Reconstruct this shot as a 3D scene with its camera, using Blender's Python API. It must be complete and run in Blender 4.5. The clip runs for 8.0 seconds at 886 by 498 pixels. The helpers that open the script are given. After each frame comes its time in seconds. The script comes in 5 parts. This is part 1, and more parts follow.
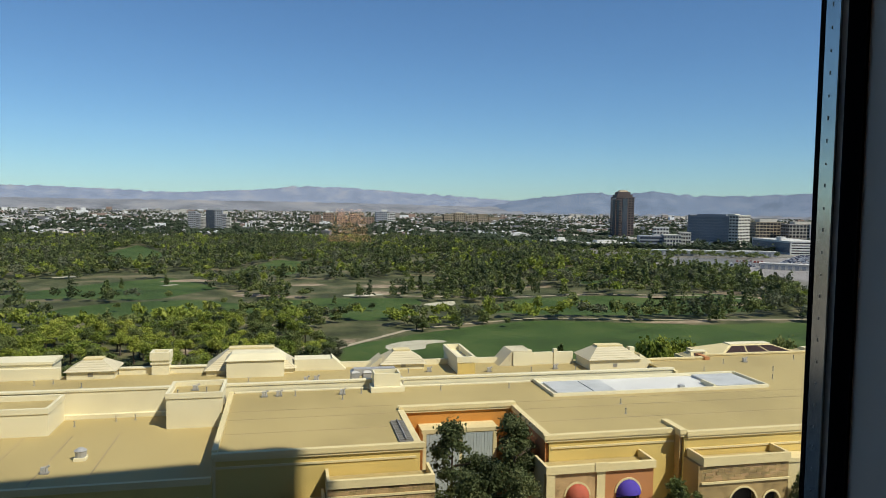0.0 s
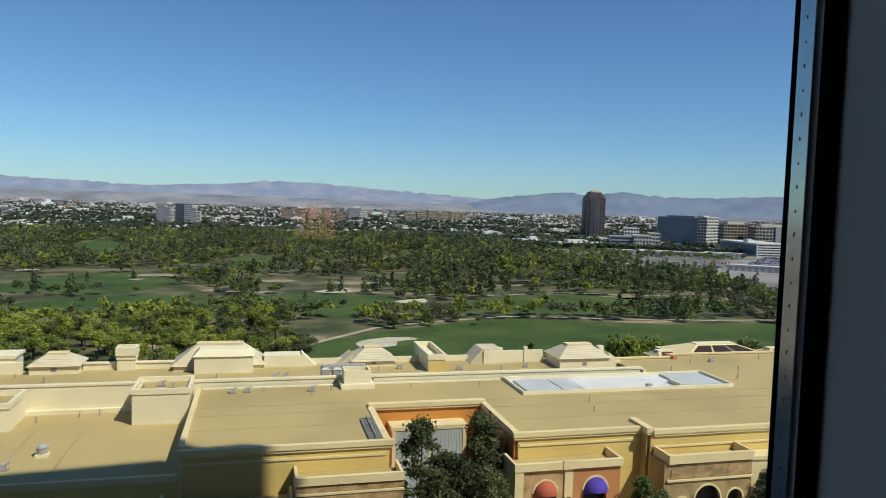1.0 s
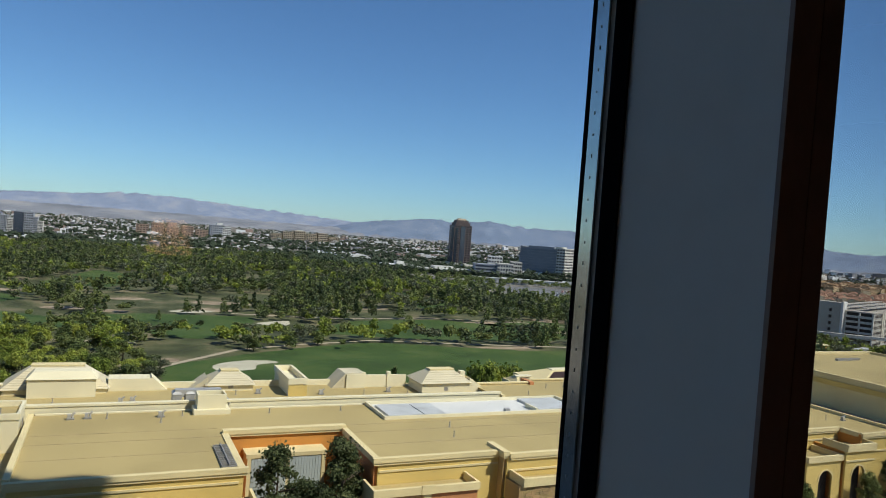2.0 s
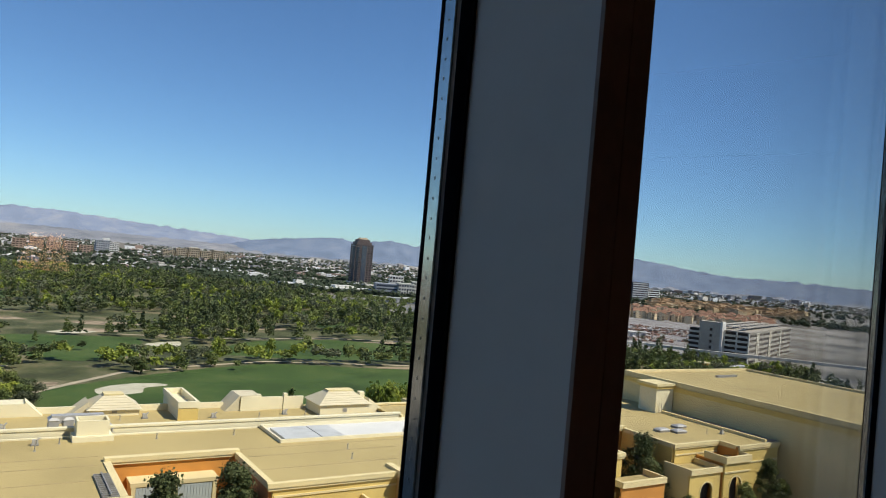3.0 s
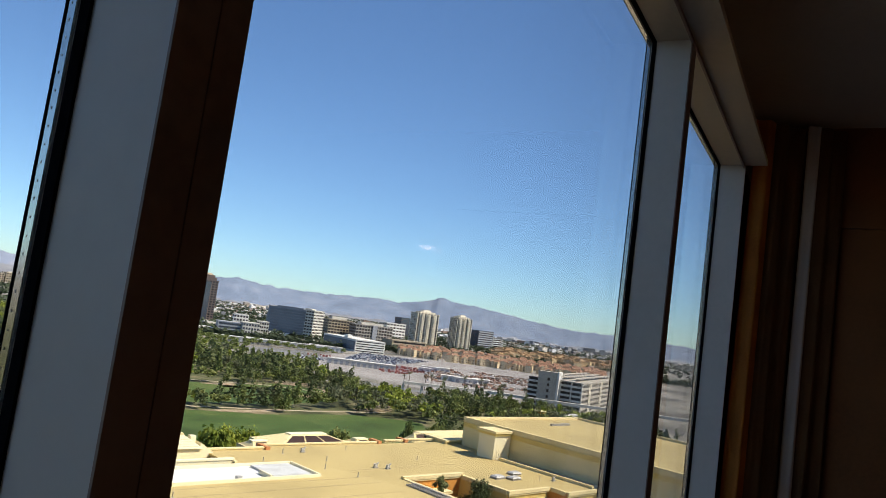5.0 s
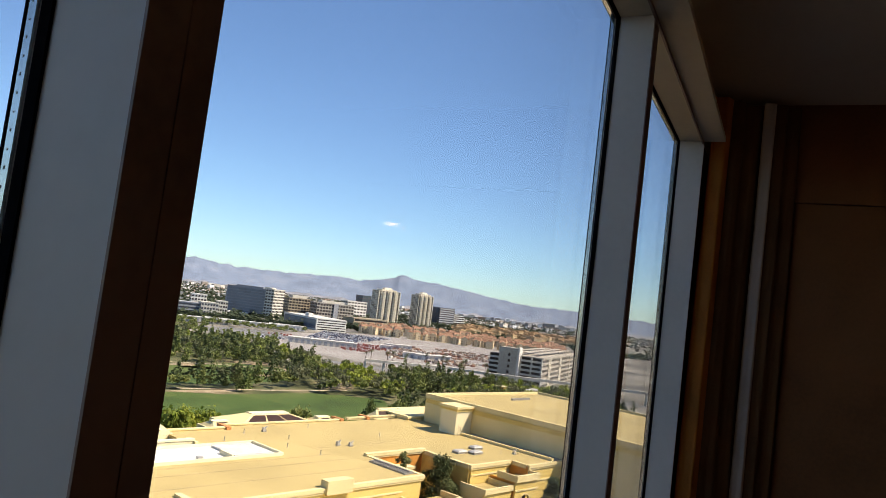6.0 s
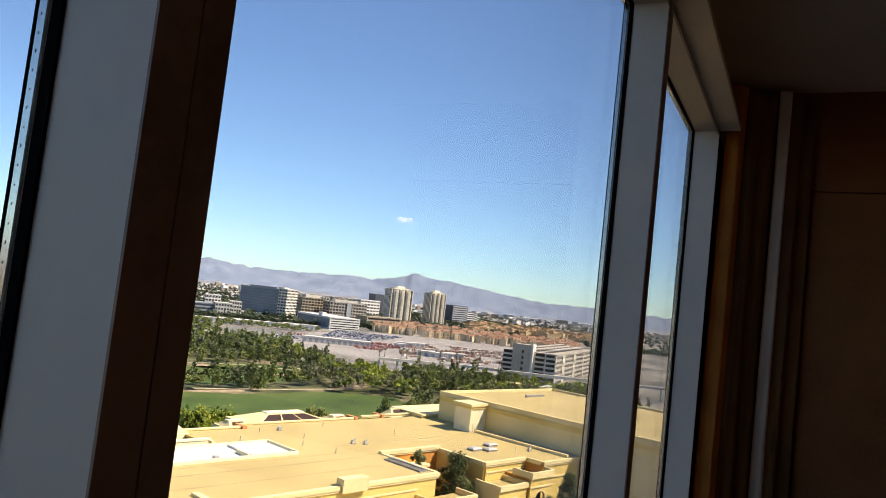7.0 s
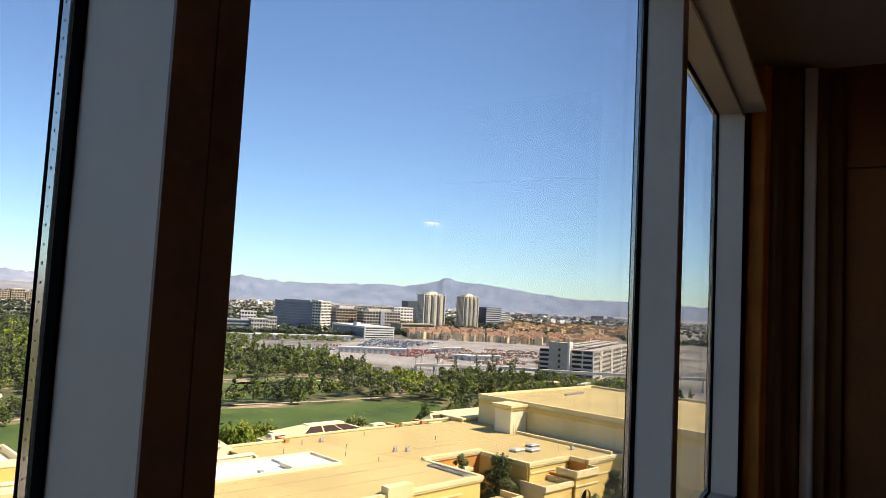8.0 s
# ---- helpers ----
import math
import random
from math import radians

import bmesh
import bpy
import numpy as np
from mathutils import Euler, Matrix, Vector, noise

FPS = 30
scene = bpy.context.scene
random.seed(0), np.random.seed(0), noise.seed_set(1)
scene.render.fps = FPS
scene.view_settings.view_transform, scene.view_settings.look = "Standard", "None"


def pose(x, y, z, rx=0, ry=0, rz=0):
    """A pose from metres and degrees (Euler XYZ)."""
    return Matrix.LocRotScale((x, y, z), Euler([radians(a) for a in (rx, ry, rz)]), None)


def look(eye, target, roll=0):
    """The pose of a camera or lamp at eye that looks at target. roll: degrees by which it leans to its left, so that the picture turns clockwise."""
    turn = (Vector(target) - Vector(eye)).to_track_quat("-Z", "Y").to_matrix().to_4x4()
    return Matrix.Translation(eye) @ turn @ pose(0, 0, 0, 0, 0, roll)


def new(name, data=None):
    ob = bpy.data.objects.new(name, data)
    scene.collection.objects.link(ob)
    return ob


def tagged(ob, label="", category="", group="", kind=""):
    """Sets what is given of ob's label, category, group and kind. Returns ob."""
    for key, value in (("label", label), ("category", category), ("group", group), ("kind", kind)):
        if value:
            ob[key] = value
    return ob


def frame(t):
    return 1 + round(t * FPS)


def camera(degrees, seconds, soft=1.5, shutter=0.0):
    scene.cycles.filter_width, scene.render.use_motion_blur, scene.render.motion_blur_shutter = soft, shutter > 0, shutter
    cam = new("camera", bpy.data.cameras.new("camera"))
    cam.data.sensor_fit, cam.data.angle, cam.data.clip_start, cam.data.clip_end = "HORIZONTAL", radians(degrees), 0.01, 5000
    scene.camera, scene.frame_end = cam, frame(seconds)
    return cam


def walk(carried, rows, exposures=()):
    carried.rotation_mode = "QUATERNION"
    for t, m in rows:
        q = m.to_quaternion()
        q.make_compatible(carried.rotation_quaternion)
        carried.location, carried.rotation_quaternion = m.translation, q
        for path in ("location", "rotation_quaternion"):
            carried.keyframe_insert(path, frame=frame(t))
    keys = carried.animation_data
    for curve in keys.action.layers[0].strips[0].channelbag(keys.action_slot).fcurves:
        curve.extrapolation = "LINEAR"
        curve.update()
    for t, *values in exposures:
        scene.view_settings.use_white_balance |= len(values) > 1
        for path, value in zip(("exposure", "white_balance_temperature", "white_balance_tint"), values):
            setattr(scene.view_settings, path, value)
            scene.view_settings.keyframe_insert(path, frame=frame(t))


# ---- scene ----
# ---------------------------------------------------------------- camera
WALL_YAW = 16.9          # turn of the hotel's window wall; the mall's walls run along x and y
EYE_Z = 50.0             # eye height over the golf course
FLOOR_Z = EYE_Z - 1.5    # floor of the hotel room
cam = camera(63.55, 8.0, soft=0.5, shutter=0.12)
# seconds, yaw, pitch, roll, metres along the window wall, metres out of it, metres over EYE_Z
PATH = [
    (0.0, -4.72, -3.52, -0.86, -0.644, -0.235, 0.002),
    (0.5, -5.44, -3.89, -1.48, -0.608, -0.208, 0.002),
    (1.0, -6.88, -3.67, -1.78, -0.592, -0.196, 0.002),
    (1.5, -14.37, -2.44, -3.18, -0.586, -0.227, 0.002),
    (1.7, -15.82, -1.83, -3.46, -0.577, -0.237, 0.002),
    (2.8, -23.33, 0.52, -5.56, -0.564, -0.290, 0.002),
    (3.0, -25.29, 1.03, -5.05, -0.560, -0.315, 0.002),
    (3.5, -26.94, 2.13, -5.51, -0.520, -0.434, 0.002),
    (4.0, -28.54, 1.15, -6.16, -0.440, -0.565, 0.006),
    (4.4, -34.49, 3.73, -7.47, -0.452, -0.614, 0.018),
    (4.5, -36.15, 4.24, -7.94, -0.460, -0.613, 0.018),
    (4.7, -36.43, 5.39, -8.15, -0.468, -0.611, 0.016),
    (5.8, -40.47, 5.57, -6.55, -0.485, -0.597, 0.005),
    (6.0, -40.42, 4.46, -7.09, -0.486, -0.591, 0.000),
    (6.5, -40.36, 3.87, -7.23, -0.477, -0.576, -0.008),
    (7.0, -39.39, 4.16, -6.42, -0.473, -0.575, -0.026),
    (7.5, -38.54, 4.20, -4.17, -0.471, -0.580, -0.030),
    (8.0, -36.77, 4.25, -2.97, -0.471, -0.579, -0.036)]
ROOM = pose(0, 0, FLOOR_Z, 0, 0, WALL_YAW)


def eye_pose(yaw, pitch, roll, along, out, up):
    p = ROOM @ Vector((along, out, EYE_Z - FLOOR_Z + up))
    return pose(p.x, p.y, p.z, 90 + pitch, roll, yaw - 7.5)


walk(cam, [(r[0], eye_pose(*r[1:])) for r in PATH],
     exposures=[(0.0, -0.32, 6950, 12), (1.5, -0.4, 6550, 12), (3.5, 0.02, 7000, 15), (5.0, 0.3, 7350, 17), (6.5, 0.62, 8150, 21), (8.0, 0.64, 8150, 21)])

# ---------------------------------------------------------------- light
SUN_EL, SUN_AZ = 51.0, 138.0     # degrees; azimuth clockwise from +y
world = bpy.data.worlds.new("sky")
scene.world = world
world.use_nodes = True
wn = world.node_tree
sky = wn.nodes.new("ShaderNodeTexSky")
sky.sky_type, sky.sun_disc = "NISHITA", False
sky.sun_elevation, sky.sun_rotation = radians(SUN_EL), radians(SUN_AZ)
sky.altitude, sky.air_density, sky.dust_density, sky.ozone_density = 900, 1.0, 0.35, 2.2
tone = wn.nodes.new("ShaderNodeMix")
tone.data_type, tone.blend_type = "RGBA", "MULTIPLY"
tone.inputs[0].default_value = 1.0
tone.inputs[7].default_value = (0.66, 0.93, 1.16, 1)
wn.links.new(sky.outputs[0], tone.inputs[6])
wn.links.new(tone.outputs[2], wn.nodes["Background"].inputs[0])
wn.nodes["Background"].inputs[1].default_value = 0.128
sun_dir = Vector((math.sin(radians(SUN_AZ)) * math.cos(radians(SUN_EL)), math.cos(radians(SUN_AZ)) * math.cos(radians(SUN_EL)), math.sin(radians(SUN_EL))))
sun = new("sun", bpy.data.lights.new("sun", "SUN"))
sun.data.energy, sun.data.angle, sun.data.color = 6.4, radians(0.5), (1.0, 0.925, 0.79)
sun.matrix_world = look(sun_dir * 900, (0, 0, 0))


# ---------------------------------------------------------------- materials
def mat(name, color, rough=0.8, vary=0.12, scale=1.0, fine=12.0, bump=0.15, metal=0.0, island=0.0, piece=0.0, tint=None, spec=0.3):
    """A surface whose colour wanders at a large scale (stains) and a small one (grain)."""
    m = bpy.data.materials.new(name)
    m.use_nodes = True
    t = m.node_tree
    n, l = t.nodes, t.links
    b = n["Principled BSDF"]
    b.inputs["Roughness"].default_value, b.inputs["Metallic"].default_value = rough, metal
    b.inputs["Specular IOR Level"].default_value = spec
    geo = n.new("ShaderNodeNewGeometry")
    big, small = n.new("ShaderNodeTexNoise"), n.new("ShaderNodeTexNoise")
    for k, s in ((big, scale), (small, fine)):
        k.inputs["Scale"].default_value = s
        k.inputs["Detail"].default_value = 4
        l.new(geo.outputs["Position"], k.inputs["Vector"])
    ramp = n.new("ShaderNodeValToRGB")
    dark = [c * (1 - 1.6 * vary) for c in color]
    other = tint or [min(1, c * (1 + 0.8 * vary)) for c in color]
    ramp.color_ramp.elements[0].position, ramp.color_ramp.elements[0].color = 0.32, (*dark, 1)
    ramp.color_ramp.elements[1].position, ramp.color_ramp.elements[1].color = 0.68, (*other, 1)
    mid = ramp.color_ramp.elements.new(0.5)
    mid.color = (*color, 1)
    add = n.new("ShaderNodeMath")
    add.operation = "MULTIPLY_ADD"
    l.new(small.outputs[0], add.inputs[0])
    add.inputs[1].default_value = 0.35
    l.new(big.outputs[0], add.inputs[2])
    sub = n.new("ShaderNodeMath")
    sub.operation = "SUBTRACT"
    l.new(add.outputs[0], sub.inputs[0])
    sub.inputs[1].default_value = 0.175
    l.new(sub.outputs[0], ramp.inputs[0])
    out = ramp.outputs[0]
    for amount, node, socket in ((island, "ShaderNodeNewGeometry", "Random Per Island"), (piece, "ShaderNodeObjectInfo", "Random")):
        if amount:
            src = n.new(node)
            hsv = n.new("ShaderNodeHueSaturation")
            val = n.new("ShaderNodeMapRange")
            val.inputs["To Min"].default_value, val.inputs["To Max"].default_value = 1 - amount, 1 + amount
            l.new(src.outputs[socket], val.inputs["Value"])
            l.new(val.outputs[0], hsv.inputs["Value"])
            hue = n.new("ShaderNodeMapRange")
            hue.inputs["To Min"].default_value, hue.inputs["To Max"].default_value = 0.5 + amount * 0.06, 0.5 - amount * 0.06
            l.new(src.outputs[socket], hue.inputs["Value"])
            l.new(hue.outputs[0], hsv.inputs["Hue"])
            l.new(out, hsv.inputs["Color"])
            out = hsv.outputs[0]
    l.new(out, b.inputs["Base Color"])
    if bump:
        bp = n.new("ShaderNodeBump")
        bp.inputs["Strength"].default_value, bp.inputs["Distance"].default_value = bump, 0.02
        l.new(small.outputs[0], bp.inputs["Height"])
        l.new(bp.outputs[0], b.inputs["Normal"])
    return m


def palette(name, colors, rough=0.8):
    """Pieces of one mesh that take one of several paints each, island by island."""
    m = mat(name, (0.5, 0.5, 0.5), rough, bump=0)
    n, l = m.node_tree.nodes, m.node_tree.links
    geo = n.new("ShaderNodeNewGeometry")
    ramp = n.new("ShaderNodeValToRGB")
    ramp.color_ramp.interpolation = "CONSTANT"
    els = ramp.color_ramp.elements
    while len(els) < len(colors):
        els.new(0.5)
    for i, c in enumerate(colors):
        els[i].position, els[i].color = i / len(colors), (*c, 1)
    l.new(geo.outputs["Random Per Island"], ramp.inputs[0])
    l.new(ramp.outputs[0], n["Principled BSDF"].inputs["Base Color"])
    return m


def leaf(name, color, tint):
    m = mat(name, color, 0.65, 0.3, 0.25, 2.0, 0, island=0.20, piece=0.25, tint=tint, spec=0.2)
    n, l = m.node_tree.nodes, m.node_tree.links
    b = n["Principled BSDF"]
    thin, mixer = n.new("ShaderNodeBsdfTranslucent"), n.new("ShaderNodeMixShader")
    l.new(b.inputs["Base Color"].links[0].from_socket, thin.inputs[0])
    mixer.inputs[0].default_value = 0.35
    l.new(b.outputs[0], mixer.inputs[1])
    l.new(thin.outputs[0], mixer.inputs[2])
    l.new(mixer.outputs[0], n["Material Output"].inputs[0])
    return m


ROOFING = mat("tan_roofing", (0.45, 0.35, 0.155), 0.9, 0.09, 0.06, 1.2, 0.1)
SEAM = mat("dark_roof_seam", (0.39, 0.305, 0.165), 0.9, 0.2, 0.3, 2.0, 0)
WHITE_ROOF = mat("white_roof_coating", (0.70, 0.69, 0.65), 0.7, 0.06, 0.15, 2.0, 0.1)
CREAM = mat("cream_stucco", (0.72, 0.60, 0.33), 0.9, 0.06, 0.15, 3.0, 0.1)
PANELM = mat("blue_grey_roof_panel", (0.52, 0.53, 0.52), 0.6, 0.1, 0.3, 3.0, 0.1)
PALE = mat("pale_stucco", (0.76, 0.69, 0.48), 0.9, 0.05, 0.15, 3.0, 0.1)
YELLOW = mat("yellow_stucco", (0.66, 0.49, 0.17), 0.9, 0.08, 0.12, 3.0, 0.1)
ORANGE = mat("orange_stucco", (0.56, 0.25, 0.06), 0.9, 0.08, 0.15, 3.0, 0.1)
TERRA = mat("terracotta_stucco", (0.50, 0.22, 0.09), 0.9, 0.08, 0.15, 3.0, 0.1)
STONE = mat("honey_stone", (0.42, 0.29, 0.14), 0.9, 0.25, 0.5, 1.8, 0.3, piece=0.22)
# Darker stucco: the shade on walls turned from the sun is in its colour.
SHADED_STUCCO = mat("shaded_brown_stucco", (0.40, 0.27, 0.12), 0.9, 0.1, 0.15, 3.0, 0.1)
HIP = mat("cream_roof_tile", (0.60, 0.53, 0.37), 0.85, 0.06, 0.3, 3.0, 0.1)
# Near-black paint that stands in for shade inside gaps and openings.
DARK = mat("opening_shade", (0.02, 0.018, 0.016), 0.6, 0.2, 0.5, 3, 0)
STEEL = mat("galvanised_steel", (0.46, 0.45, 0.43), 0.5, 0.1, 1, 8, 0, metal=0.25)
GRIT = mat("grey_service_metal", (0.30, 0.29, 0.27), 0.6, 0.15, 1, 8, 0, metal=0.3)


# ---------------------------------------------------------------- building blocks
class Mesh:
    """Collects boxes and faces of one part."""

    def __init__(self):
        self.v, self.f = [], []

    def face(self, pts):
        k = len(self.v)
        self.v += [tuple(p) for p in pts]
        self.f.append(tuple(range(k, k + len(pts))))

    def prism(self, low, high):
        """Two outlines of as many points, joined by walls and closed."""
        k, n = len(self.v), len(low)
        self.v += [tuple(p) for p in low] + [tuple(p) for p in high]
        self.f.append(tuple(range(k + n - 1, k - 1, -1)))
        self.f.append(tuple(range(k + n, k + 2 * n)))
        for i in range(n):
            j = (i + 1) % n
            self.f.append((k + i, k + j, k + n + j, k + n + i))
        return self

    def box(self, x0, x1, y0, y1, z0, z1):
        a = [(x0, y0), (x1, y0), (x1, y1), (x0, y1)]
        self.prism([(x, y, z0) for x, y in a], [(x, y, z1) for x, y in a])
        return self

    def taper(self, x0, x1, y0, y1, z0, z1, inset_x, inset_y):
        lo = [(x0, y0), (x1, y0), (x1, y1), (x0, y1)]
        hi = [(x0 + inset_x, y0 + inset_y), (x1 - inset_x, y0 + inset_y), (x1 - inset_x, y1 - inset_y), (x0 + inset_x, y1 - inset_y)]
        self.prism([(x, y, z0) for x, y in lo], [(x, y, z1) for x, y in hi])
        return self

    def tube(self, a, b, r, n=8, r2=None):
        a, b = Vector(a), Vector(b)
        d = (b - a).normalized()
        u = d.orthogonal().normalized()
        w = d.cross(u)
        r2 = r if r2 is None else r2
        lo = [a + (u * math.cos(t) + w * math.sin(t)) * r for t in [2 * math.pi * i / n for i in range(n)]]
        hi = [b + (u * math.cos(t) + w * math.sin(t)) * r2 for t in [2 * math.pi * i / n for i in range(n)]]
        self.prism(lo, hi)
        return self

    def data(self, name):
        me = bpy.data.meshes.new(name)
        me.from_pydata(self.v, [], self.f)
        me.update()
        return me


def part(name, m, material, parent=None, label=""):
    me = m.data(name) if isinstance(m, Mesh) else m
    if not me.materials:
        me.materials.append(material)
    ob = new(name, me)
    ob.parent = parent
    return tagged(ob, label) if label else ob


def thing(name, label, category, m=None, group="", kind=""):
    ob = new(name)
    if m is not None:
        ob.matrix_world = m
    return tagged(ob, label, category, group, kind)


def rim(m, x0, x1, y0, y1, z0, z1, t):
    """A parapet of thickness t round a rectangle."""
    m.box(x0, x1, y0, y0 + t, z0, z1).box(x0, x1, y1 - t, y1, z0, z1)
    m.box(x0, x0 + t, y0 + t, y1 - t, z0, z1).box(x1 - t, x1, y0 + t, y1 - t, z0, z1)
    return m


def inside(p, poly):
    c = False
    for i in range(len(poly)):
        a, b = poly[i], poly[i - 1]
        if (a[1] > p[1]) != (b[1] > p[1]) and p[0] < (b[0] - a[0]) * (p[1] - a[1]) / (b[1] - a[1]) + a[0]:
            c = not c
    return c


# ---------------------------------------------------------------- ground
GOLF = [(-700, 158), (325, 158), (395, 222), (370, 288), (316, 352), (285, 425), (272, 600), (280, 760), (160, 1000), (-700, 1000)]
FAIRWAYS = [
    [(16, 170), (16, 246), (29, 257), (53, 272), (75, 284), (108, 296), (135, 287), (175, 274), (222, 276), (250, 256), (222, 222), (180, 185), (120, 160)],
    [(-100, 318), (-105, 353), (-80, 372), (-47, 380), (-19, 359), (13, 379), (69, 373), (59, 319), (34, 300), (-6, 338), (-38, 308)],
    [(85, 322), (120, 365), (170, 375), (227, 352), (248, 318), (193, 300), (128, 306)],
    [(-150, 395), (-112, 457), (-75, 491), (-38, 429), (-66, 380)],
    [(-167, 680), (-165, 858), (-105, 692), (-103, 573)],
    [(188, 440), (219, 552), (224, 448), (187, 431)],
    [(-40, 520), (-10, 640), (30, 600), (0, 500)],
    [(190, 358), (242, 378), (270, 345), (240, 335)]]
BUNKERS = [[(31, 244), (35, 252), (42, 256), (50, 258), (58, 255), (56, 250), (50, 251), (46, 247), (49, 243), (44, 239), (34, 237)], [(63, 350), (74, 356), (86, 363), (80, 342), (76, 336)],
           [(-77, 441), (-66, 453), (-62, 446)], [(-153, 490), (-137, 507), (-132, 496)], [(25, 388), (40, 398), (55, 392), (40, 382)]]


def patch(name, outline, z, material, label, category, ripple=0.8, seed=0):
    """A flat patch of ground with a softly uneven outline."""
    rnd = random.Random(seed)
    pts = []
    for i, a in enumerate(outline):
        b = outline[(i + 1) % len(outline)]
        n = max(2, int((Vector(b) - Vector(a)).length / 4))
        for k in range(n):
            p = Vector(a).lerp(Vector(b), k / n)
            pts.append(p)
    for _ in range(3):
        pts = [(pts[i - 1] + pts[i] * 2 + pts[(i + 1) % len(pts)]) / 4 for i in range(len(pts))]
    bm = bmesh.new()
    vs = [bm.verts.new((p.x + rnd.uniform(-ripple, ripple), p.y + rnd.uniform(-ripple, ripple), z)) for p in pts]
    f = bm.faces.new(vs)
    bmesh.ops.triangulate(bm, faces=[f])
    bmesh.ops.recalc_face_normals(bm, faces=bm.faces)
    me = bpy.data.meshes.new(name)
    bm.to_mesh(me)
    bm.free()
    me.materials.append(material)
    return tagged(new(name, me), label, category, kind="structure")


SOIL = mat("desert_city_ground", (0.20, 0.185, 0.155), 0.95, 0.4, 0.012, 0.08, 0, tint=(0.34, 0.31, 0.27))
ROUGH = mat("rough_grass", (0.075, 0.085, 0.034), 0.95, 0.35, 0.045, 0.6, 0, tint=(0.20, 0.165, 0.095))
FAIR = mat("mown_fairway_grass", (0.048, 0.088, 0.018), 0.95, 0.22, 0.035, 0.25, 0, tint=(0.080, 0.112, 0.028))
SAND = mat("bunker_sand", (0.50, 0.46, 0.34), 0.95, 0.1, 0.2, 2, 0)
PATHM = mat("sandy_cart_path", (0.42, 0.35, 0.25), 0.95, 0.15, 0.2, 2, 0)
ASPHALT = mat("grey_asphalt", (0.16, 0.16, 0.16), 0.9, 0.2, 0.05, 1, 0)
CONCRETE = mat("pale_concrete_yard", (0.27, 0.25, 0.235), 0.9, 0.15, 0.03, 0.5, 0)
me = Mesh()
S = 4900
for i in range(14):
    for j in range(14):
        a, b, c, d = [-S + 2 * S * k / 14 for k in (i, i + 1, j, j + 1)]
        me.face([(a, c, 0), (b, c, 0), (b, d, 0), (a, d, 0)])
tagged(part("ground", me, SOIL), "dusty tan desert city ground reaching to the mountains", "ground", kind="structure")
patch("golf_rough", GOLF, 0.05, ROUGH, "dark green rough grass of a golf course", "grass", 2.0, 1)
for i, o in enumerate(FAIRWAYS):
    patch("fairway", o, 0.10, FAIR, "smooth mown green golf fairway between trees", "lawn", 0.8, 10 + i)
for i, o in enumerate(BUNKERS):
    patch("sand_bunker", o, 0.15, SAND, "pale sand bunker with rounded lobes on the fairway", "bunker", 0.4, 30 + i)

DIRT = mat("bare_sandy_dirt", (0.33, 0.25, 0.165), 0.95, 0.25, 0.2, 1.5, 0, tint=(0.42, 0.34, 0.24))
for i, (cx, cy, rx, ry) in enumerate(((-42, 310, 9, 7), (-18, 394, 14, 6), (2, 386, 8, 5), (49, 396, 16, 8), (5, 246, 13, 8), (18, 258, 8, 4), (-34, 247, 12, 6), (-25, 312, 7, 4), (254, 380, 14, 9), (268, 352, 12, 8), (268, 302, 14, 9),
                                      (199, 366, 13, 5), (168, 283, 18, 4), (60, 430, 20, 8), (120, 470, 22, 9), (-60, 470, 18, 8), (10, 440, 16, 6), (150, 420, 16, 7), (232, 330, 12, 7), (246, 290, 14, 5))):
    patch("bare_dirt", [(cx + rx * math.cos(k * 0.698) * (1 + 0.3 * math.sin(k * 2.3 + i)), cy + ry * math.sin(k * 0.698) * (1 + 0.3 * math.cos(k * 1.7 + i))) for k in range(9)], 0.12 + 0.0005 * i, DIRT, "bare sandy dirt under the golf course trees", "dirt", 0.5, 50 + i)


def strip(name, line, w, z, material, label, category):
    m = Mesh()
    pts = [Vector(p) for p in line]
    for a, b in zip(pts, pts[1:]):
        s = (b - a).normalized().orthogonal() * w / 2
        e = (b - a).normalized() * w * 0.2
        m.face([(*(a - s - e), z), (*(b - s + e), z), (*(b + s + e), z), (*(a + s - e), z)])
        z += 0.004
    return tagged(part(name, m, material), label, category, kind="structure")


strip("cart_path", [(-8, 205), (8, 236), (21, 251), (45, 277), (68, 288), (108, 301), (150, 292), (200, 284), (250, 282)], 2.4, 0.16, PATHM, "sandy cart path winding beside the fairway", "path")
strip("cart_path", [(60, 384), (90, 376), (120, 372), (170, 382), (230, 368), (262, 340)], 2.8, 0.16, PATHM, "sandy cart path winding beside the fairway", "path")
strip("cart_path", [(-110, 300), (-60, 296), (-20, 300), (10, 292)], 2.4, 0.16, PATHM, "sandy cart path winding beside the fairway", "path")
patch("parking_yard", [(350, 600), (356, 530), (352, 440), (372, 370), (440, 318), (520, 330), (640, 440), (770, 600), (820, 690), (620, 690), (470, 640)], 0.12, CONCRETE, "wide pale concrete yard with parked vehicles", "yard", 1.0, 3)
patch("car_lot", [(345, 566), (352, 655), (440, 650), (438, 600), (420, 566), (388, 546)], 0.14, ASPHALT, "grey asphalt car lot beside the avenue", "car lot", 0.6, 5)
strip("road", [(150, 1010), (255, 720), (290, 600), (308, 450), (345, 372), (402, 306), (440, 240), (450, 120)], 14, 0.2, ASPHALT, "grey asphalt road round the golf course", "road")
strip("road", [(200, 700), (400, 700), (600, 720), (850, 740)], 22, 0.3, ASPHALT, "wide asphalt avenue before the offices", "road")

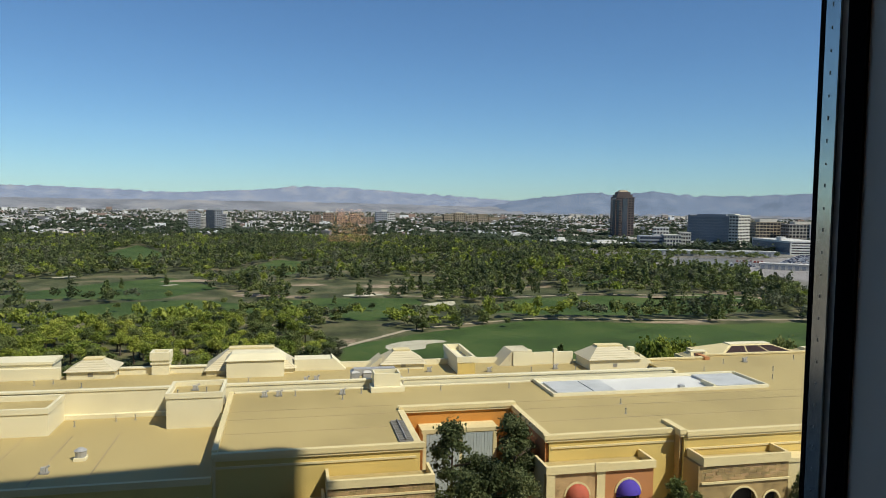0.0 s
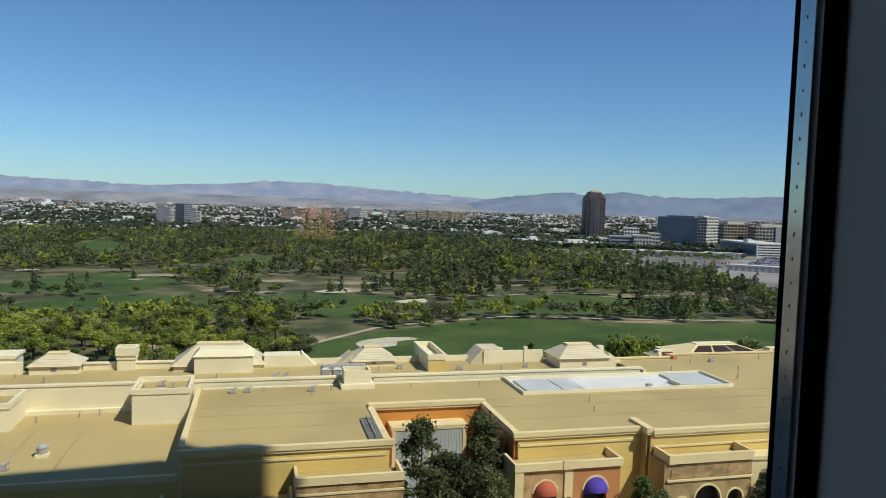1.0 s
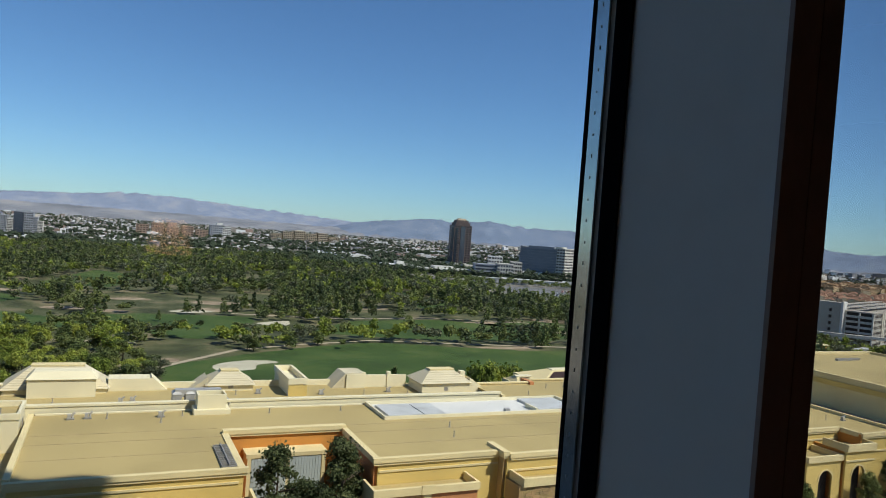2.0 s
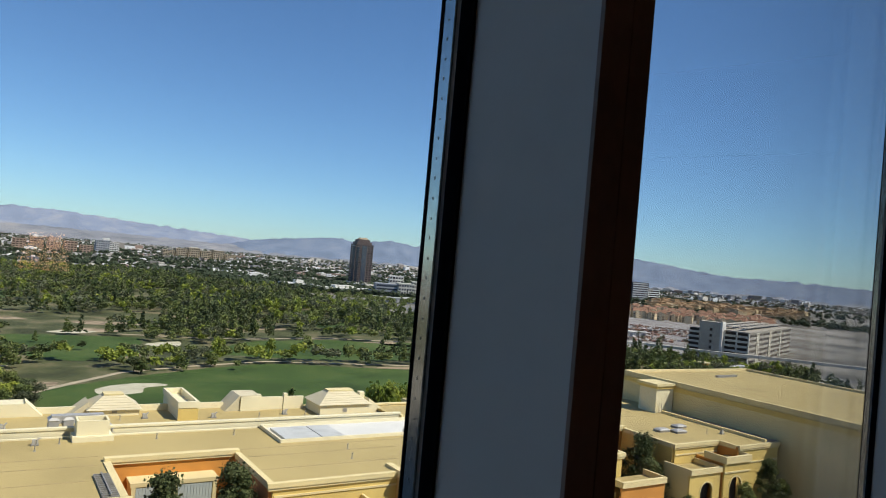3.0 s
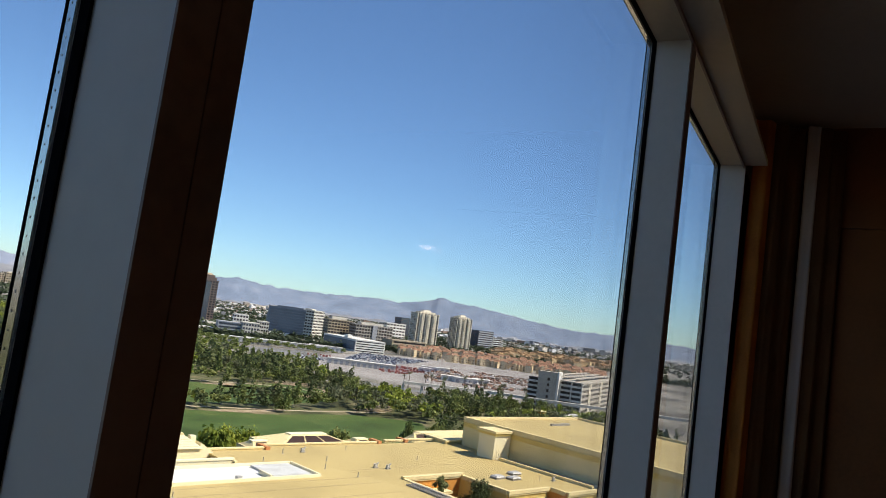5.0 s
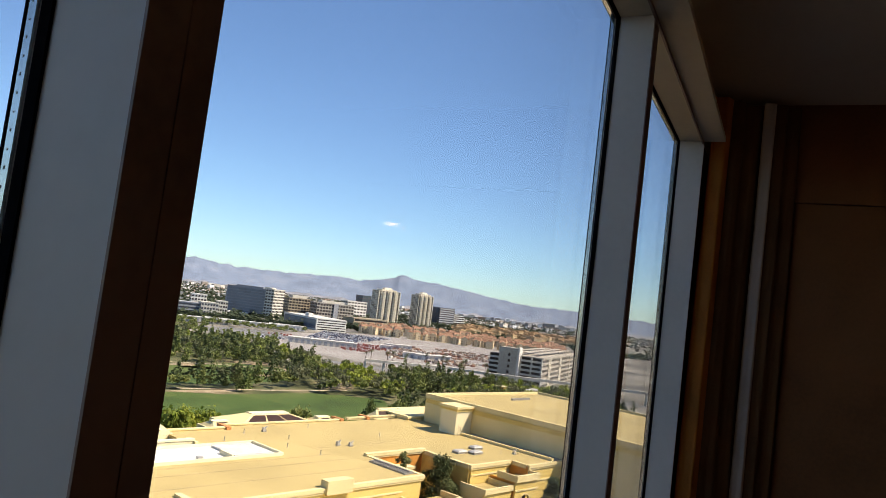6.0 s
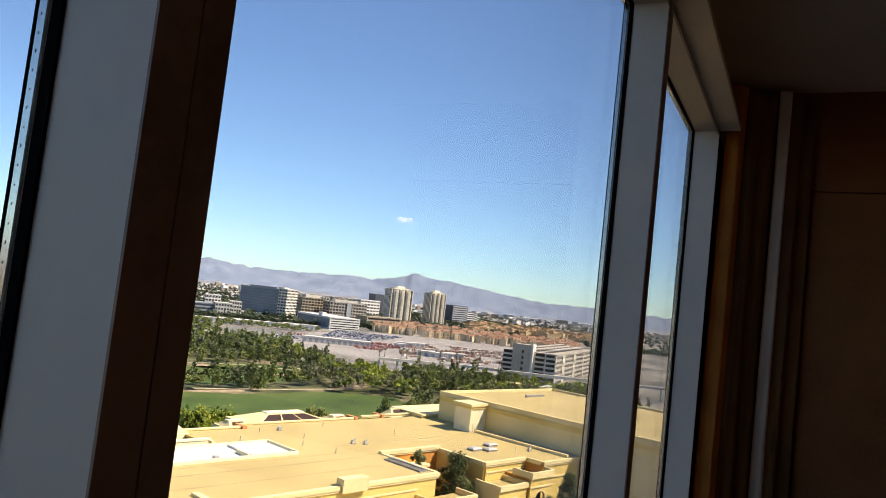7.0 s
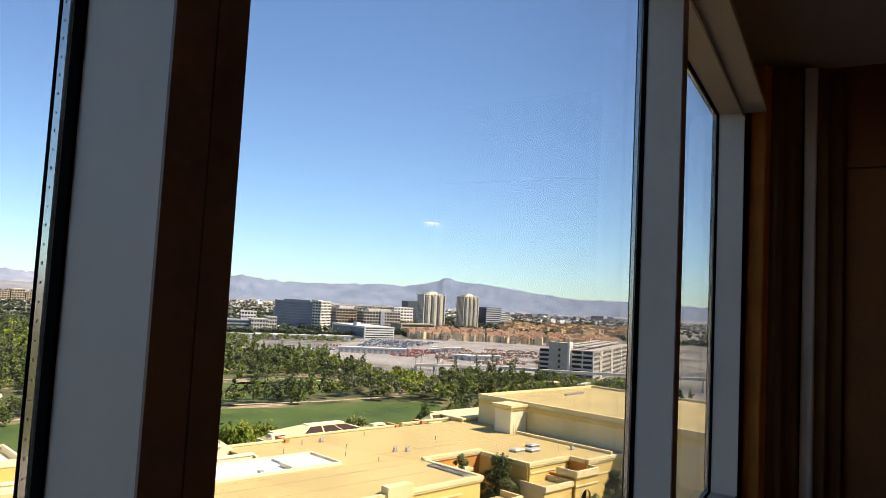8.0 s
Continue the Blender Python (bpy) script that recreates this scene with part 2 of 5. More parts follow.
# ---------------------------------------------------------------- mall roofs
mall = thing("mall_building", "sprawling cream and yellow stucco mall with flat tan roofs", "building")


def slab(x0, x1, y0, y1, z, thick=0.4):
    return part("roof", Mesh().box(x0, x1, y0, y1, z - thick, z), ROOFING, mall)


def wall(x0, x1, y0, y1, z0, z1, material=YELLOW, name="wall"):
    return part(name, Mesh().box(x0, x1, y0, y1, z0, z1), material, mall)


def cornice(x0, x1, y0, y1, z, material=CREAM):
    """A parapet coping: a thick top band with a thinner moulding under it."""
    m = Mesh().box(x0, x1, y0, y1, z - 0.7, z)
    m.box(x0 + 0.15, x1 - 0.15, y0 + 0.15, y1 - 0.15, z - 1.1, z - 0.702)
    return part("cornice", m, material, mall)


MZ, LZ, FZ = 16.0, 12.5, 15.0
# main roof round two courts
for r in ((-10, 18, 98.5, 129.6), (18, 37, 115, 129.6), (37, 58.5, 98.5, 129.6), (58.5, 107, 96.6, 129.6), (107, 125, 112.7, 129.6),
          (125, 155.2, 98.6, 129.6), (77, 155.2, 129.6, 146), (139.5, 155.2, 93.6, 98.6)):
    slab(*r, MZ)
slab(-60, -10.4, 98, 130.8, LZ)          # lower roof
slab(-60, 77, 131.6, 152, FZ)            # roof behind the rib
# outer and court walls under the roofs
wall(-10, 18, 98.1, 98.5, 0, 15.9)
wall(18.0, 37.0, 115.0, 115.5, 0, 15.9, ORANGE, "court_wall")
wall(17.5, 18.0, 98.5, 115.0, 0, 15.9, TERRA, "court_wall")
wall(37.0, 37.5, 98.5, 115.0, 0, 15.9, TERRA, "court_wall")
wall(37.5, 58.0, 98.1, 98.5, 0, 15.9)
# These two side walls take the stucco with shade painted in.
wall(58.0, 58.5, 96.6, 101.5, 0, 15.4, SHADED_STUCCO, "side_wall")
wall(58.45, 58.99, 92.0, 96.1, 0, 12.3, SHADED_STUCCO, "side_wall")
wall(58.5, 107, 96.2, 96.6, 0, 15.9)
wall(107, 107.5, 96.6, 112.7, 0, 15.9, TERRA, "court_wall")
wall(107.5, 125, 112.7, 113.2, 0, 15.9, ORANGE, "court_wall")
wall(124.6, 125, 98.6, 112.7, 0, 15.9, YELLOW, "court_wall")
wall(125, 139.1, 98.2, 98.6, 0, 15.9)
wall(139.1, 139.5, 93.2, 98.6, 0, 15.9, ORANGE, "side_wall")
wall(139.5, 154, 93.2, 93.6, 0, 15.9)
wall(-60, -10.4, 97.6, 98.0, 0, 12.4)
wall(-10.4, -10.0, 98.1, 129.6, 0, 16.0, CREAM, "side_wall")
wall(-60, 77.4, 152.0, 152.4, 0, 14.9, CREAM)
wall(77.0, 153.4, 146.0, 146.4, 0, 15.9, CREAM)
# copings along the roof edges
for a in ((-10.5, 18.6, 97.7, 98.5, 16.2), (17.4, 37.6, 114.5, 115.7, 16.6), (36.6, 57.98, 97.7, 98.5, 16.2), (57.7, 58.8, 96.0, 101.7, 16.5),
          (58.82, 107.6, 95.8, 96.6, 16.2), (106.8, 125.2, 112.3, 113.4, 16.6), (124.4, 139.2, 97.8, 98.6, 16.2), (139.22, 154.2, 92.8, 93.6, 16.2)):
    cornice(*a)
for x0, x1, y0, y1, z in ((-10, 17.4, 97.95, 98.1, 14.3), (37.7, 57.9, 97.95, 98.1, 14.3), (58.8, 101.9, 96.05, 96.2, 13.6), (125.2, 139, 98.05, 98.2, 14.0), (140, 154, 93.05, 93.2, 12.6)):
    part("string_course", Mesh().box(x0, x1, y0, y1, z - 0.3, z), CREAM, mall)
for x0, x1, y0, y1, z in ((17.2, 18.2, 98.6, 114.4, 16.2), (36.8, 37.7, 98.6, 114.4, 16.2), (106.8, 107.8, 96.7, 112.2, 16.2), (124.4, 125.2, 98.7, 112.2, 16.2),
                          (-10.6, -9.8, 98.6, 129.5, 16.45), (-60, -10.62, 97.5, 98.1, 13.1), (139, 139.7, 93.7, 97.7, 16.2)):
    part("coping", Mesh().box(x0, x1, y0, y1, z - 0.9, z), CREAM, mall)
# rib across the roof: kerb, gutter, white wall
part("gutter_kerb", Mesh().box(-9.7, 45.5, 129.6, 130.1, 15.4, 16.2), PALE, mall)
# Gutter filled almost to the kerb in black, for the gap's shade.
part("gutter", Mesh().box(-10, 76.6, 130.1, 130.8, 15.4, 16.0), DARK, mall)
part("rib_wall", Mesh().box(-60, 76.6, 130.8, 131.5, 12, 17.1).box(-60, 76.8, 130.65, 131.65, 17.1, 17.45), PALE, mall)
part("rib_plinth", Mesh().box(-60, -20.2, 130.0, 130.8, 12.5, 13.2), PALE, mall)
part("rib_end", Mesh().box(76.6, 77.2, 129.92, 134.0, 15.8, 17.0), CREAM, mall)
# sunken white roof well with its kerb and panels
part("well_floor", Mesh().box(46.4, 89.4, 119.0, 129.5, 16.0, 16.04), WHITE_ROOF, mall)
part("well_kerb", rim(Mesh(), 46.0, 89.8, 118.6, 129.9, 15.9, 16.6, 0.35), PALE, mall)
for x0, x1, y0, y1 in ((47.2, 54.0, 119.6, 127.5), (54.3, 58.6, 119.6, 127.5), (79.4, 88.2, 119.8, 128.6)):
    part("roof_panel", Mesh().box(x0, x1, y0, y1, 16.05, 16.5), PANELM, mall, "pale blue-grey roof panel")
part("well_vent", Mesh().box(71.6, 72.6, 119.6, 120.6, 16.05, 16.8), STEEL, mall)
part("well_divider", Mesh().box(78.2, 78.6, 119.0, 123.4, 16.05, 16.9), PALE, mall)
# seams across the roofing
for y in (106.5, 113.5, 118.0):
    part("roof_seam", Mesh().box(-9.5, 14.5 if y < 110 else 17.0, y, y + 0.18, 16.0, 16.03), SEAM, mall)
    part("roof_seam", Mesh().box(38.2, 101, y - 1.5, y - 1.25, 16.0, 16.03), SEAM, mall)
part("roof_seam", Mesh().box(100, 152, 122, 122.25, 16.0, 16.03), SEAM, mall)
for x in (-48, -41, -34, -27):
    part("roof_seam", Mesh().box(x, x + 0.25, 99, 121, LZ, LZ + 0.03), SEAM, mall)


def roof_box(x0, x1, y0, y1, z0, z1, t=0.5):
    """A square stair house with a sunken roof behind its parapet."""
    part("stair_house", Mesh().box(x0, x1, y0, y1, z0, z1 - 0.9), PALE, mall)
    part("stair_house_floor", Mesh().box(x0 + t, x1 - t, y0 + t, y1 - t, z1 - 0.9, z1 - 0.86), ROOFING, mall)
    part("parapet", rim(Mesh(), x0 - 0.15, x1 + 0.15, y0 - 0.15, y1 + 0.15, z1 - 0.88, z1, t), PALE, mall)


roof_box(-20, -11.2, 122.1, 130.6, LZ, 18.4)
roof_box(-62, -37.6, 121.5, 130.0, LZ, 17.0)
# yellow blocks of the far right: the tall hall
part("hall", Mesh().box(155.2, 212, 62, 141.7, 0, 22.9), CREAM, mall)
part("hall_roof", Mesh().box(155.7, 211.5, 62.5, 141.2, 22.9, 23.3), ROOFING, mall)
part("hall_parapet", rim(Mesh(), 155.0, 212.2, 61.8, 141.9, 22.9, 24.0, 0.7), CREAM, mall)
part("hall_band", Mesh().box(154.9, 155.2, 62, 141.6, 21.4, 22.6), YELLOW, mall)
part("porch", Mesh().box(148.4, 154.9, 123.8, 129.4, 16, 22.2), PALE, mall)
part("porch_cap", Mesh().box(148.1, 154.9, 123.5, 129.7, 22.2, 22.9), YELLOW, mall)
part("porch_coping", Mesh().box(147.8, 154.9, 123.2, 130.0, 22.9, 23.5), CREAM, mall)
part("channel_kerb", Mesh().box(150.2, 150.9, 94, 123.2, 16.0, 16.7), CREAM, mall)
part("channel", Mesh().box(151.0, 155.1, 94, 123, 16.0, 16.1), GRIT, mall)
# far right parapet with its stepped notches
for x0, x1, y in ((77.4, 91.6, 143.4), (92.6, 127.0, 146.0), (131, 138, 147.4), (139, 153.0, 148.0)):
    part("parapet", Mesh().box(x0, x1, y, y + 0.6, 15.9, 16.3).box(x0, x1, y - 0.15, y + 0.75, 16.3, 16.6), CREAM, mall)
for x, y in ((91.4, 142.6), (127.2, 145.6), (137.6, 146.6)):
    part("parapet_return", Mesh().box(x, x + 1.1, y, y + 4, 15.9, 16.7), TERRA, mall)
slab(77, 153.4, 146.4, 147.0, 15.6)
part("far_block", Mesh().box(150, 176, 143, 156, 0, 16.6).box(149.7, 176.3, 142.7, 156.3, 16.6, 17.1), CREAM, mall)
# hipped pavilions on the far edge


def pavilion(x0, x1, y0, y1, z0, eave, top, inset, door=True):
    part("pavilion_wall", Mesh().box(x0, x1, y0, y1, z0, eave), PALE, mall)
    m = Mesh().taper(x0 - 0.5, x1 + 0.5, y0 - 0.5, y1 + 0.5, eave, top, inset, min(inset, (y1 - y0) / 2 - 0.6))
    part("hip_roof", m, HIP, mall)
    n = int((top - eave) / 0.35)
    tile = Mesh()
    for k in range(1, n):       # courses of roof tile
        f = k / n
        i = inset * f
        j = min(inset, (y1 - y0) / 2 - 0.6) * f
        tile.box(x0 - 0.5 + i, x1 + 0.5 - i, y0 - 0.56 + j, y0 - 0.44 + j, eave + (top - eave) * f - 0.10, eave + (top - eave) * f + 0.03)
    part("tile_course", tile, HIP, mall)
    w = 0.5
    part("ridge_cap", Mesh().box(x0 - 0.5 + inset, x1 + 0.5 - inset, y0 + min(inset, (y1 - y0) / 2 - 0.6) - 0.6, y1 - min(inset, (y1 - y0) / 2 - 0.6) + 0.6, top, top + 0.3), CREAM, mall)
    if door:
        part("vent_grille", Mesh().box((x0 + x1) / 2 - w, (x0 + x1) / 2 + w, y0 - 0.05, y0 - 0.003, z0 + 0.5, z0 + 1.3), GRIT, mall)


pavilion(-42.4, -33.8, 148.6, 155, FZ, 16.6, 18.4, 3.0)
pavilion(-16.5, 0.8, 148.5, 157, FZ, 16.0, 19.6, 4.6, False)
part("pavilion_front", Mesh().box(-12.4, -1.2, 145.6, 150, FZ, 18.4).taper(-12.7, -0.9, 145.3, 151, 18.4, 19.7, 1.2, 1.2), PALE, mall)
part("low_block", Mesh().box(0.9, 8.6, 149.8, 154, FZ, 17.4), PALE, mall)
part("buttress", Mesh().prism([(8.6, 149.8, FZ), (11.6, 149.8, FZ), (8.6, 149.8, 17.8)], [(8.6, 153.8, FZ), (11.6, 153.8, FZ), (8.6, 153.8, 17.8)]), PALE, mall)
pavilion(19.0, 28.0, 148.0, 155, FZ, 16.2, 18.5, 3.2)
part("gable_left", Mesh().prism([(15.6, 149, FZ), (19, 149, FZ), (19, 149, 17.6)], [(15.6, 154, FZ), (19, 154, FZ), (19, 154, 17.6)]), HIP, mall)
part("half_hip", Mesh().prism([(44.6, 148.0, FZ), (52.0, 148.0, FZ), (52.0, 148.0, 18.2), (47.6, 148.0, 18.2)], [(44.6, 154.0, FZ), (52.0, 154.0, FZ), (52.0, 154.0, 18.2), (47.6, 154.0, 18.2)]), HIP, mall)
part("half_hip_front", Mesh().box(47.8, 52.0, 147.7, 147.95, FZ, 18.0), PALE, mall)
part("screen_wall", Mesh().box(51.6, 62.0, 148.4, 149.0, FZ, 17.7).box(51.3, 52.3, 148.2, 149.2, FZ, 18.3).box(57.4, 58.2, 148.2, 149.2, FZ, 18.4), PALE, mall)
pavilion(63.0, 74.6, 141.2, 149, FZ, 17.2, 19.5, 3.3)
part("pavilion_chimney", Mesh().box(73.0, 74.2, 143, 144.4, 17.3, 19.4), PALE, mall)
part("buttress", Mesh().prism([(74.7, 141.5, FZ), (79.5, 141.5, FZ), (74.7, 141.5, 18.3)], [(74.7, 145.0, FZ), (79.5, 145.0, FZ), (74.7, 145.0, 18.3)]), PALE, mall)
part("long_shaft", Mesh().box(34.0, 37.6, 142.2, 156, FZ, 17.4), PALE, mall)
part("long_shaft_rim", rim(Mesh(), 33.8, 37.8, 142.0, 156.2, 17.4, 18.6, 0.5), PALE, mall)
part("long_shaft_base", Mesh().box(33.9, 37.7, 142.02, 142.18, FZ, 17.2), YELLOW, mall)
part("tower_stub", Mesh().box(-27.2, -23.9, 150.4, 153.4, FZ, 18.0), PALE, mall)
part("tower_stub_rim", rim(Mesh(), -27.5, -23.6, 150.1, 153.7, 18.0, 19.6, 0.5).box(-27.4, -23.7, 150.2, 153.6, 17.2, 17.5), PALE, mall)
part("corner_block", Mesh().box(-60, -45.4, 150.5, 156, FZ, 17.9).box(-60, -45.1, 150.2, 156.3, 17.9, 18.4), PALE, mall)
part("corner_block", Mesh().box(-60, -43.8, 149.4, 150.4, FZ, 17.2), PALE, mall)
part("edge_parapet", Mesh().box(-33.6, -16.8, 151.4, 152.4, FZ, 16.2).box(-33.6, -16.8, 151.2, 152.6, 16.2, 16.45), PALE, mall)
part("edge_parapet", Mesh().box(8.7, 45.3, 151.6, 152.2, FZ, 16.2), PALE, mall)
# glazed skylight pyramids behind the far edge
GLASSY = mat("dark_skylight_glass", (0.05, 0.028, 0.022), 0.5, 0.1, 0.3, 2, 0, spec=0.2)


def skylight(x0, x1, y0, y1, z0, z1, inset, panes=2, run=2.6):
    """A glazed hip: broad cream sides, and dark panes between bars in its sloping front."""
    s_ = thing("roof_skylight", "cream hipped roof skylight with dark sloping panes behind the roof edge", "skylight", group="skylights")
    part("hip", Mesh().taper(x0, x1, y0, y1, z0, z1, inset, run), CREAM, s_)
    part("ridge", Mesh().box(x0 + inset - 0.2, x1 - inset + 0.2, y0 + run - 0.2, y1 - run + 0.2, z1 - 0.05, z1 + 0.15), PALE, s_)

    def at(u, v):
        f = 0.12 + 0.76 * v
        a_, b_ = x0 + inset * f + 0.7, x1 - inset * f - 0.7
        return Vector((a_ + (b_ - a_) * u, y0 + run * f, z0 + (z1 - z0) * f))
    out = Vector((0, -(z1 - z0), run)).normalized()
    for k in range(panes):
        q = [at(k / panes + 0.015, 0), at((k + 1) / panes - 0.015, 0), at((k + 1) / panes - 0.015, 1), at(k / panes + 0.015, 1)]
        part("pane", Mesh().prism([w - out * 0.05 for w in q], [w + out * 0.03 for w in q]), GLASSY, s_, "dark tinted glass pane")
    for k in range(panes + 1):
        part("bar", Mesh().tube(at(k / panes, -0.05), at(k / panes, 1.05), 0.10, 6), CREAM, s_)
    for v in (0, 1):
        part("bar", Mesh().tube(at(-0.01, v), at(1.01, v), 0.12, 6), CREAM, s_)
    part("kerb", Mesh().box(x0 - 0.4, x1 + 0.4, y0 - 0.4, y1 + 0.4, 0, z0), CREAM, s_)


skylight(97.8, 121.5, 147.4, 160, 15.3, 17.3, 6.5, 3, 5.2)
skylight(91.0, 97.3, 147.4, 154, 15.2, 16.4, 1.2, 1)
skylight(122.0, 128.0, 147.4, 154, 15.2, 16.4, 1.2, 1)
skylight(144.5, 156, 149.8, 155, 15.2, 17.2, 1.6)


# lower fronts with their terraces, arches and stone
def arch_wall(name, x0, x1, y0, y1, z0, z1, arches, material, parent):
    """A wall with round-headed openings (centre, half width, springing height) cut through it."""
    m = Mesh()
    x = x0
    for c, r, zs in arches:
        m.box(x, c - r, y0, y1, z0, z1)
        n = 10
        for k in range(n):
            a, b = math.pi * (1 - k / n), math.pi * (1 - (k + 1) / n)
            pa, pb = (c + r * math.cos(a), zs + r * math.sin(a)), (c + r * math.cos(b), zs + r * math.sin(b))
            q = [(pa[0], pa[1]), (pb[0], pb[1]), (pb[0], z1), (pa[0], z1)]
            m.prism([(u, y0, v) for u, v in q], [(u, y1, v) for u, v in q])
        x = c + r
    m.box(x, x1, y0, y1, z0, z1)
    w = part(name, m, material, parent)
    for c, r, zs in arches:
        ring = Mesh()
        n = 12
        for k in range(n):
            a, b = math.pi * k / n, math.pi * (k + 1) / n
            q = [(c + s * math.cos(t), zs + s * math.sin(t)) for t, s in ((a, r), (b, r), (b, r + 0.28), (a, r + 0.28))]
            ring.prism([(u, y0 - 0.12, v) for u, v in q], [(u, y0 - 0.003, v) for u, v in q])
        part("arch_surround", ring, CREAM, parent)
        # Dark sheet behind the arch paints the shade within.
        part("arch_shade", Mesh().box(c - r - 0.2, c + r + 0.2, y1 + 0.9, y1 + 1.0, z0, zs + r + 0.3), DARK, parent)
    return w


def terrace(x0, x1, y0, y1, z, rim_h=1.1):
    part("terrace_roof", Mesh().box(x0 + 0.4, x1 - 0.4, y0 + 0.4, y1, z - rim_h - 0.3, z - rim_h), ROOFING, mall)
    m = Mesh().box(x0, x1, y0 - 0.2, y0 + 0.4, z - rim_h, z).box(x0, x0 + 0.4, y0 + 0.4, y1, z - rim_h, z + 0.02).box(x1 - 0.4, x1, y0 + 0.4, y1, z - rim_h, z + 0.02)
    part("terrace_parapet", m, CREAM, mall)


terrace(4.6, 19.2, 93.4, 98.0, 13.2)
part("terrace_wall", Mesh().box(4.6, 19.2, 93.5, 94.0, 0, 12.1), STONE, mall)
part("terrace_side", Mesh().box(18.7, 19.2, 94.0, 98.0, 0, 12.1), CREAM, mall)
part("terrace_side", Mesh().box(4.6, 5.1, 94.0, 98.0, 0, 12.1), CREAM, mall)
part("string_course", Mesh().box(4.6, 19.3, 93.3, 93.5, 10.7, 11.0), CREAM, mall)
terrace(-12.5, 4.4, 92.6, 97.5, 10.6)
part("terrace_wall", Mesh().box(-12.5, 4.4, 92.7, 93.2, 0, 9.5), STONE, mall)
part("left_lower_roof", Mesh().box(-60, -12.6, 80, 97.5, 8.4, 8.9), ROOFING, mall)
part("left_lower_wall", Mesh().box(-60, -12.7, 80, 80.4, 0, 8.4), STONE, mall)
terrace(35.2, 52.2, 93.2, 98.0, 13.2)
arch_wall("terrace_wall", 35.4, 43.0, 93.4, 93.9, 0, 12.1, [(40.1, 1.75, 8.7)], STONE, mall)
arch_wall("terrace_wall", 44.3, 52.0, 93.4, 93.9, 0, 12.1, [(48.0, 1.85, 8.7)], TERRA, mall)
arch_wall("terrace_wall", 43.0, 44.3, 93.2, 93.9, 0, 12.1, [(43.65, 0.4, 7.6)], CREAM, mall)
part("pilaster", Mesh().box(35.3, 36.6, 93.1, 93.4, 0, 12.1), CREAM, mall)
part("pilaster_cap", Mesh().box(42.6, 44.7, 92.9, 93.2, 12.1, 13.4), CREAM, mall)
part("terrace_side", Mesh().box(35.2, 35.6, 93.9, 98.0, 0, 12.1), CREAM, mall)
part("terrace_side", Mesh().box(51.8, 52.2, 93.9, 98.0, 0, 12.1), CREAM, mall)
terrace(59.0, 73.6, 91.8, 96.1, 13.6, 1.3)
arch_wall("terrace_wall", 59.0, 73.6, 92.0, 92.5, 0, 12.3, [(61.6, 1.0, 6.0), (66.0, 2.2, 6.4), (70.8, 1.3, 6.4)], STONE, mall)
part("terrace_side", Mesh().box(73.2, 73.6, 92.5, 96.1, 0, 12.3), CREAM, mall)
part("string_course", Mesh().box(58.9, 73.7, 91.75, 92.0, 9.5, 9.8), CREAM, mall)
part("lean_to", Mesh().box(73.7, 84, 93.5, 96.1, 0, 11.4).box(73.7, 84, 93.3, 96.1, 11.4, 12.0), CREAM, mall)
part("terrace_wall", Mesh().box(84, 101.5, 92, 96.1, 0, 10.4), YELLOW, mall)
part("small_block", Mesh().box(82.6, 88.4, 95.4, 97.4, 15.0, 17.4), CREAM, mall)
terrace(101.5, 113.5, 90.6, 96.1, 12.6)
part("terrace_wall", Mesh().box(101.6, 113.4, 90.8, 91.2, 0, 11.5), ORANGE, mall)
part("terrace_side", Mesh().box(113.0, 113.4, 91.2, 96, 0, 11.5), CREAM, mall)
terrace(121.5, 131.4, 91.2, 98.0, 13.0)
arch_wall("terrace_wall", 121.6, 131.3, 91.4, 91.8, 0, 11.9, [(127.0, 1.9, 8.2)], YELLOW, mall)
part("terrace_side", Mesh().box(121.6, 122.0, 91.8, 98.0, 0, 11.9), CREAM, mall)
terrace(131.6, 140.2, 90.6, 96.0, 15.0, 1.4)
arch_wall("terrace_wall", 131.7, 140.0, 90.8, 91.2, 0, 13.6, [(135.6, 1.9, 8.8)], YELLOW, mall)
part("terrace_side", Mesh().box(131.7, 132.1, 91.2, 98.0, 0, 13.6), ORANGE, mall)
part("string_course", Mesh().box(131.6, 140.2, 90.6, 90.8, 11.6, 11.9), CREAM, mall)
# stone courses on the stone fronts
rnd = random.Random(5)
COURSE = [Mesh().box(-w / 2, w / 2, -0.05, 0.02, -0.19, 0.19).data("stone_block") for w in (0.7, 1.0, 1.35)]
for me_ in COURSE:
    me_.materials.append(STONE)
for x0, x1, y, z0, z1 in ((5.2, 19.0, 93.49, 9.0, 12.0), (59.2, 73.4, 91.99, 9.95, 12.2)):
    z = z0 + 0.2
    while z < z1:
        x = x0 + rnd.uniform(0, 0.6)
        while x < x1 - 0.8:
            k = rnd.randrange(3)
            w = (0.7, 1.0, 1.35)[k]
            ob = new("stone_block", COURSE[k])
            ob.parent = mall
            ob.location = (x + w / 2, y - rnd.uniform(0, 0.03), z)
            x += w + 0.04
        z += 0.42
# court glazing
part("glazing_frame", Mesh().box(20.9, 33.4, 111.6, 115.0, 0, 12.9).box(20.7, 33.6, 111.4, 115.0, 12.9, 13.5).box(20.9, 21.5, 111.4, 111.6, 0, 12.9).box(32.8, 33.4, 111.4, 111.6, 0, 12.9), CREAM, mall)
FROST = mat("pale_corrugated_glazing", (0.42, 0.47, 0.46), 0.4, 0.08, 0.3, 3, 0)
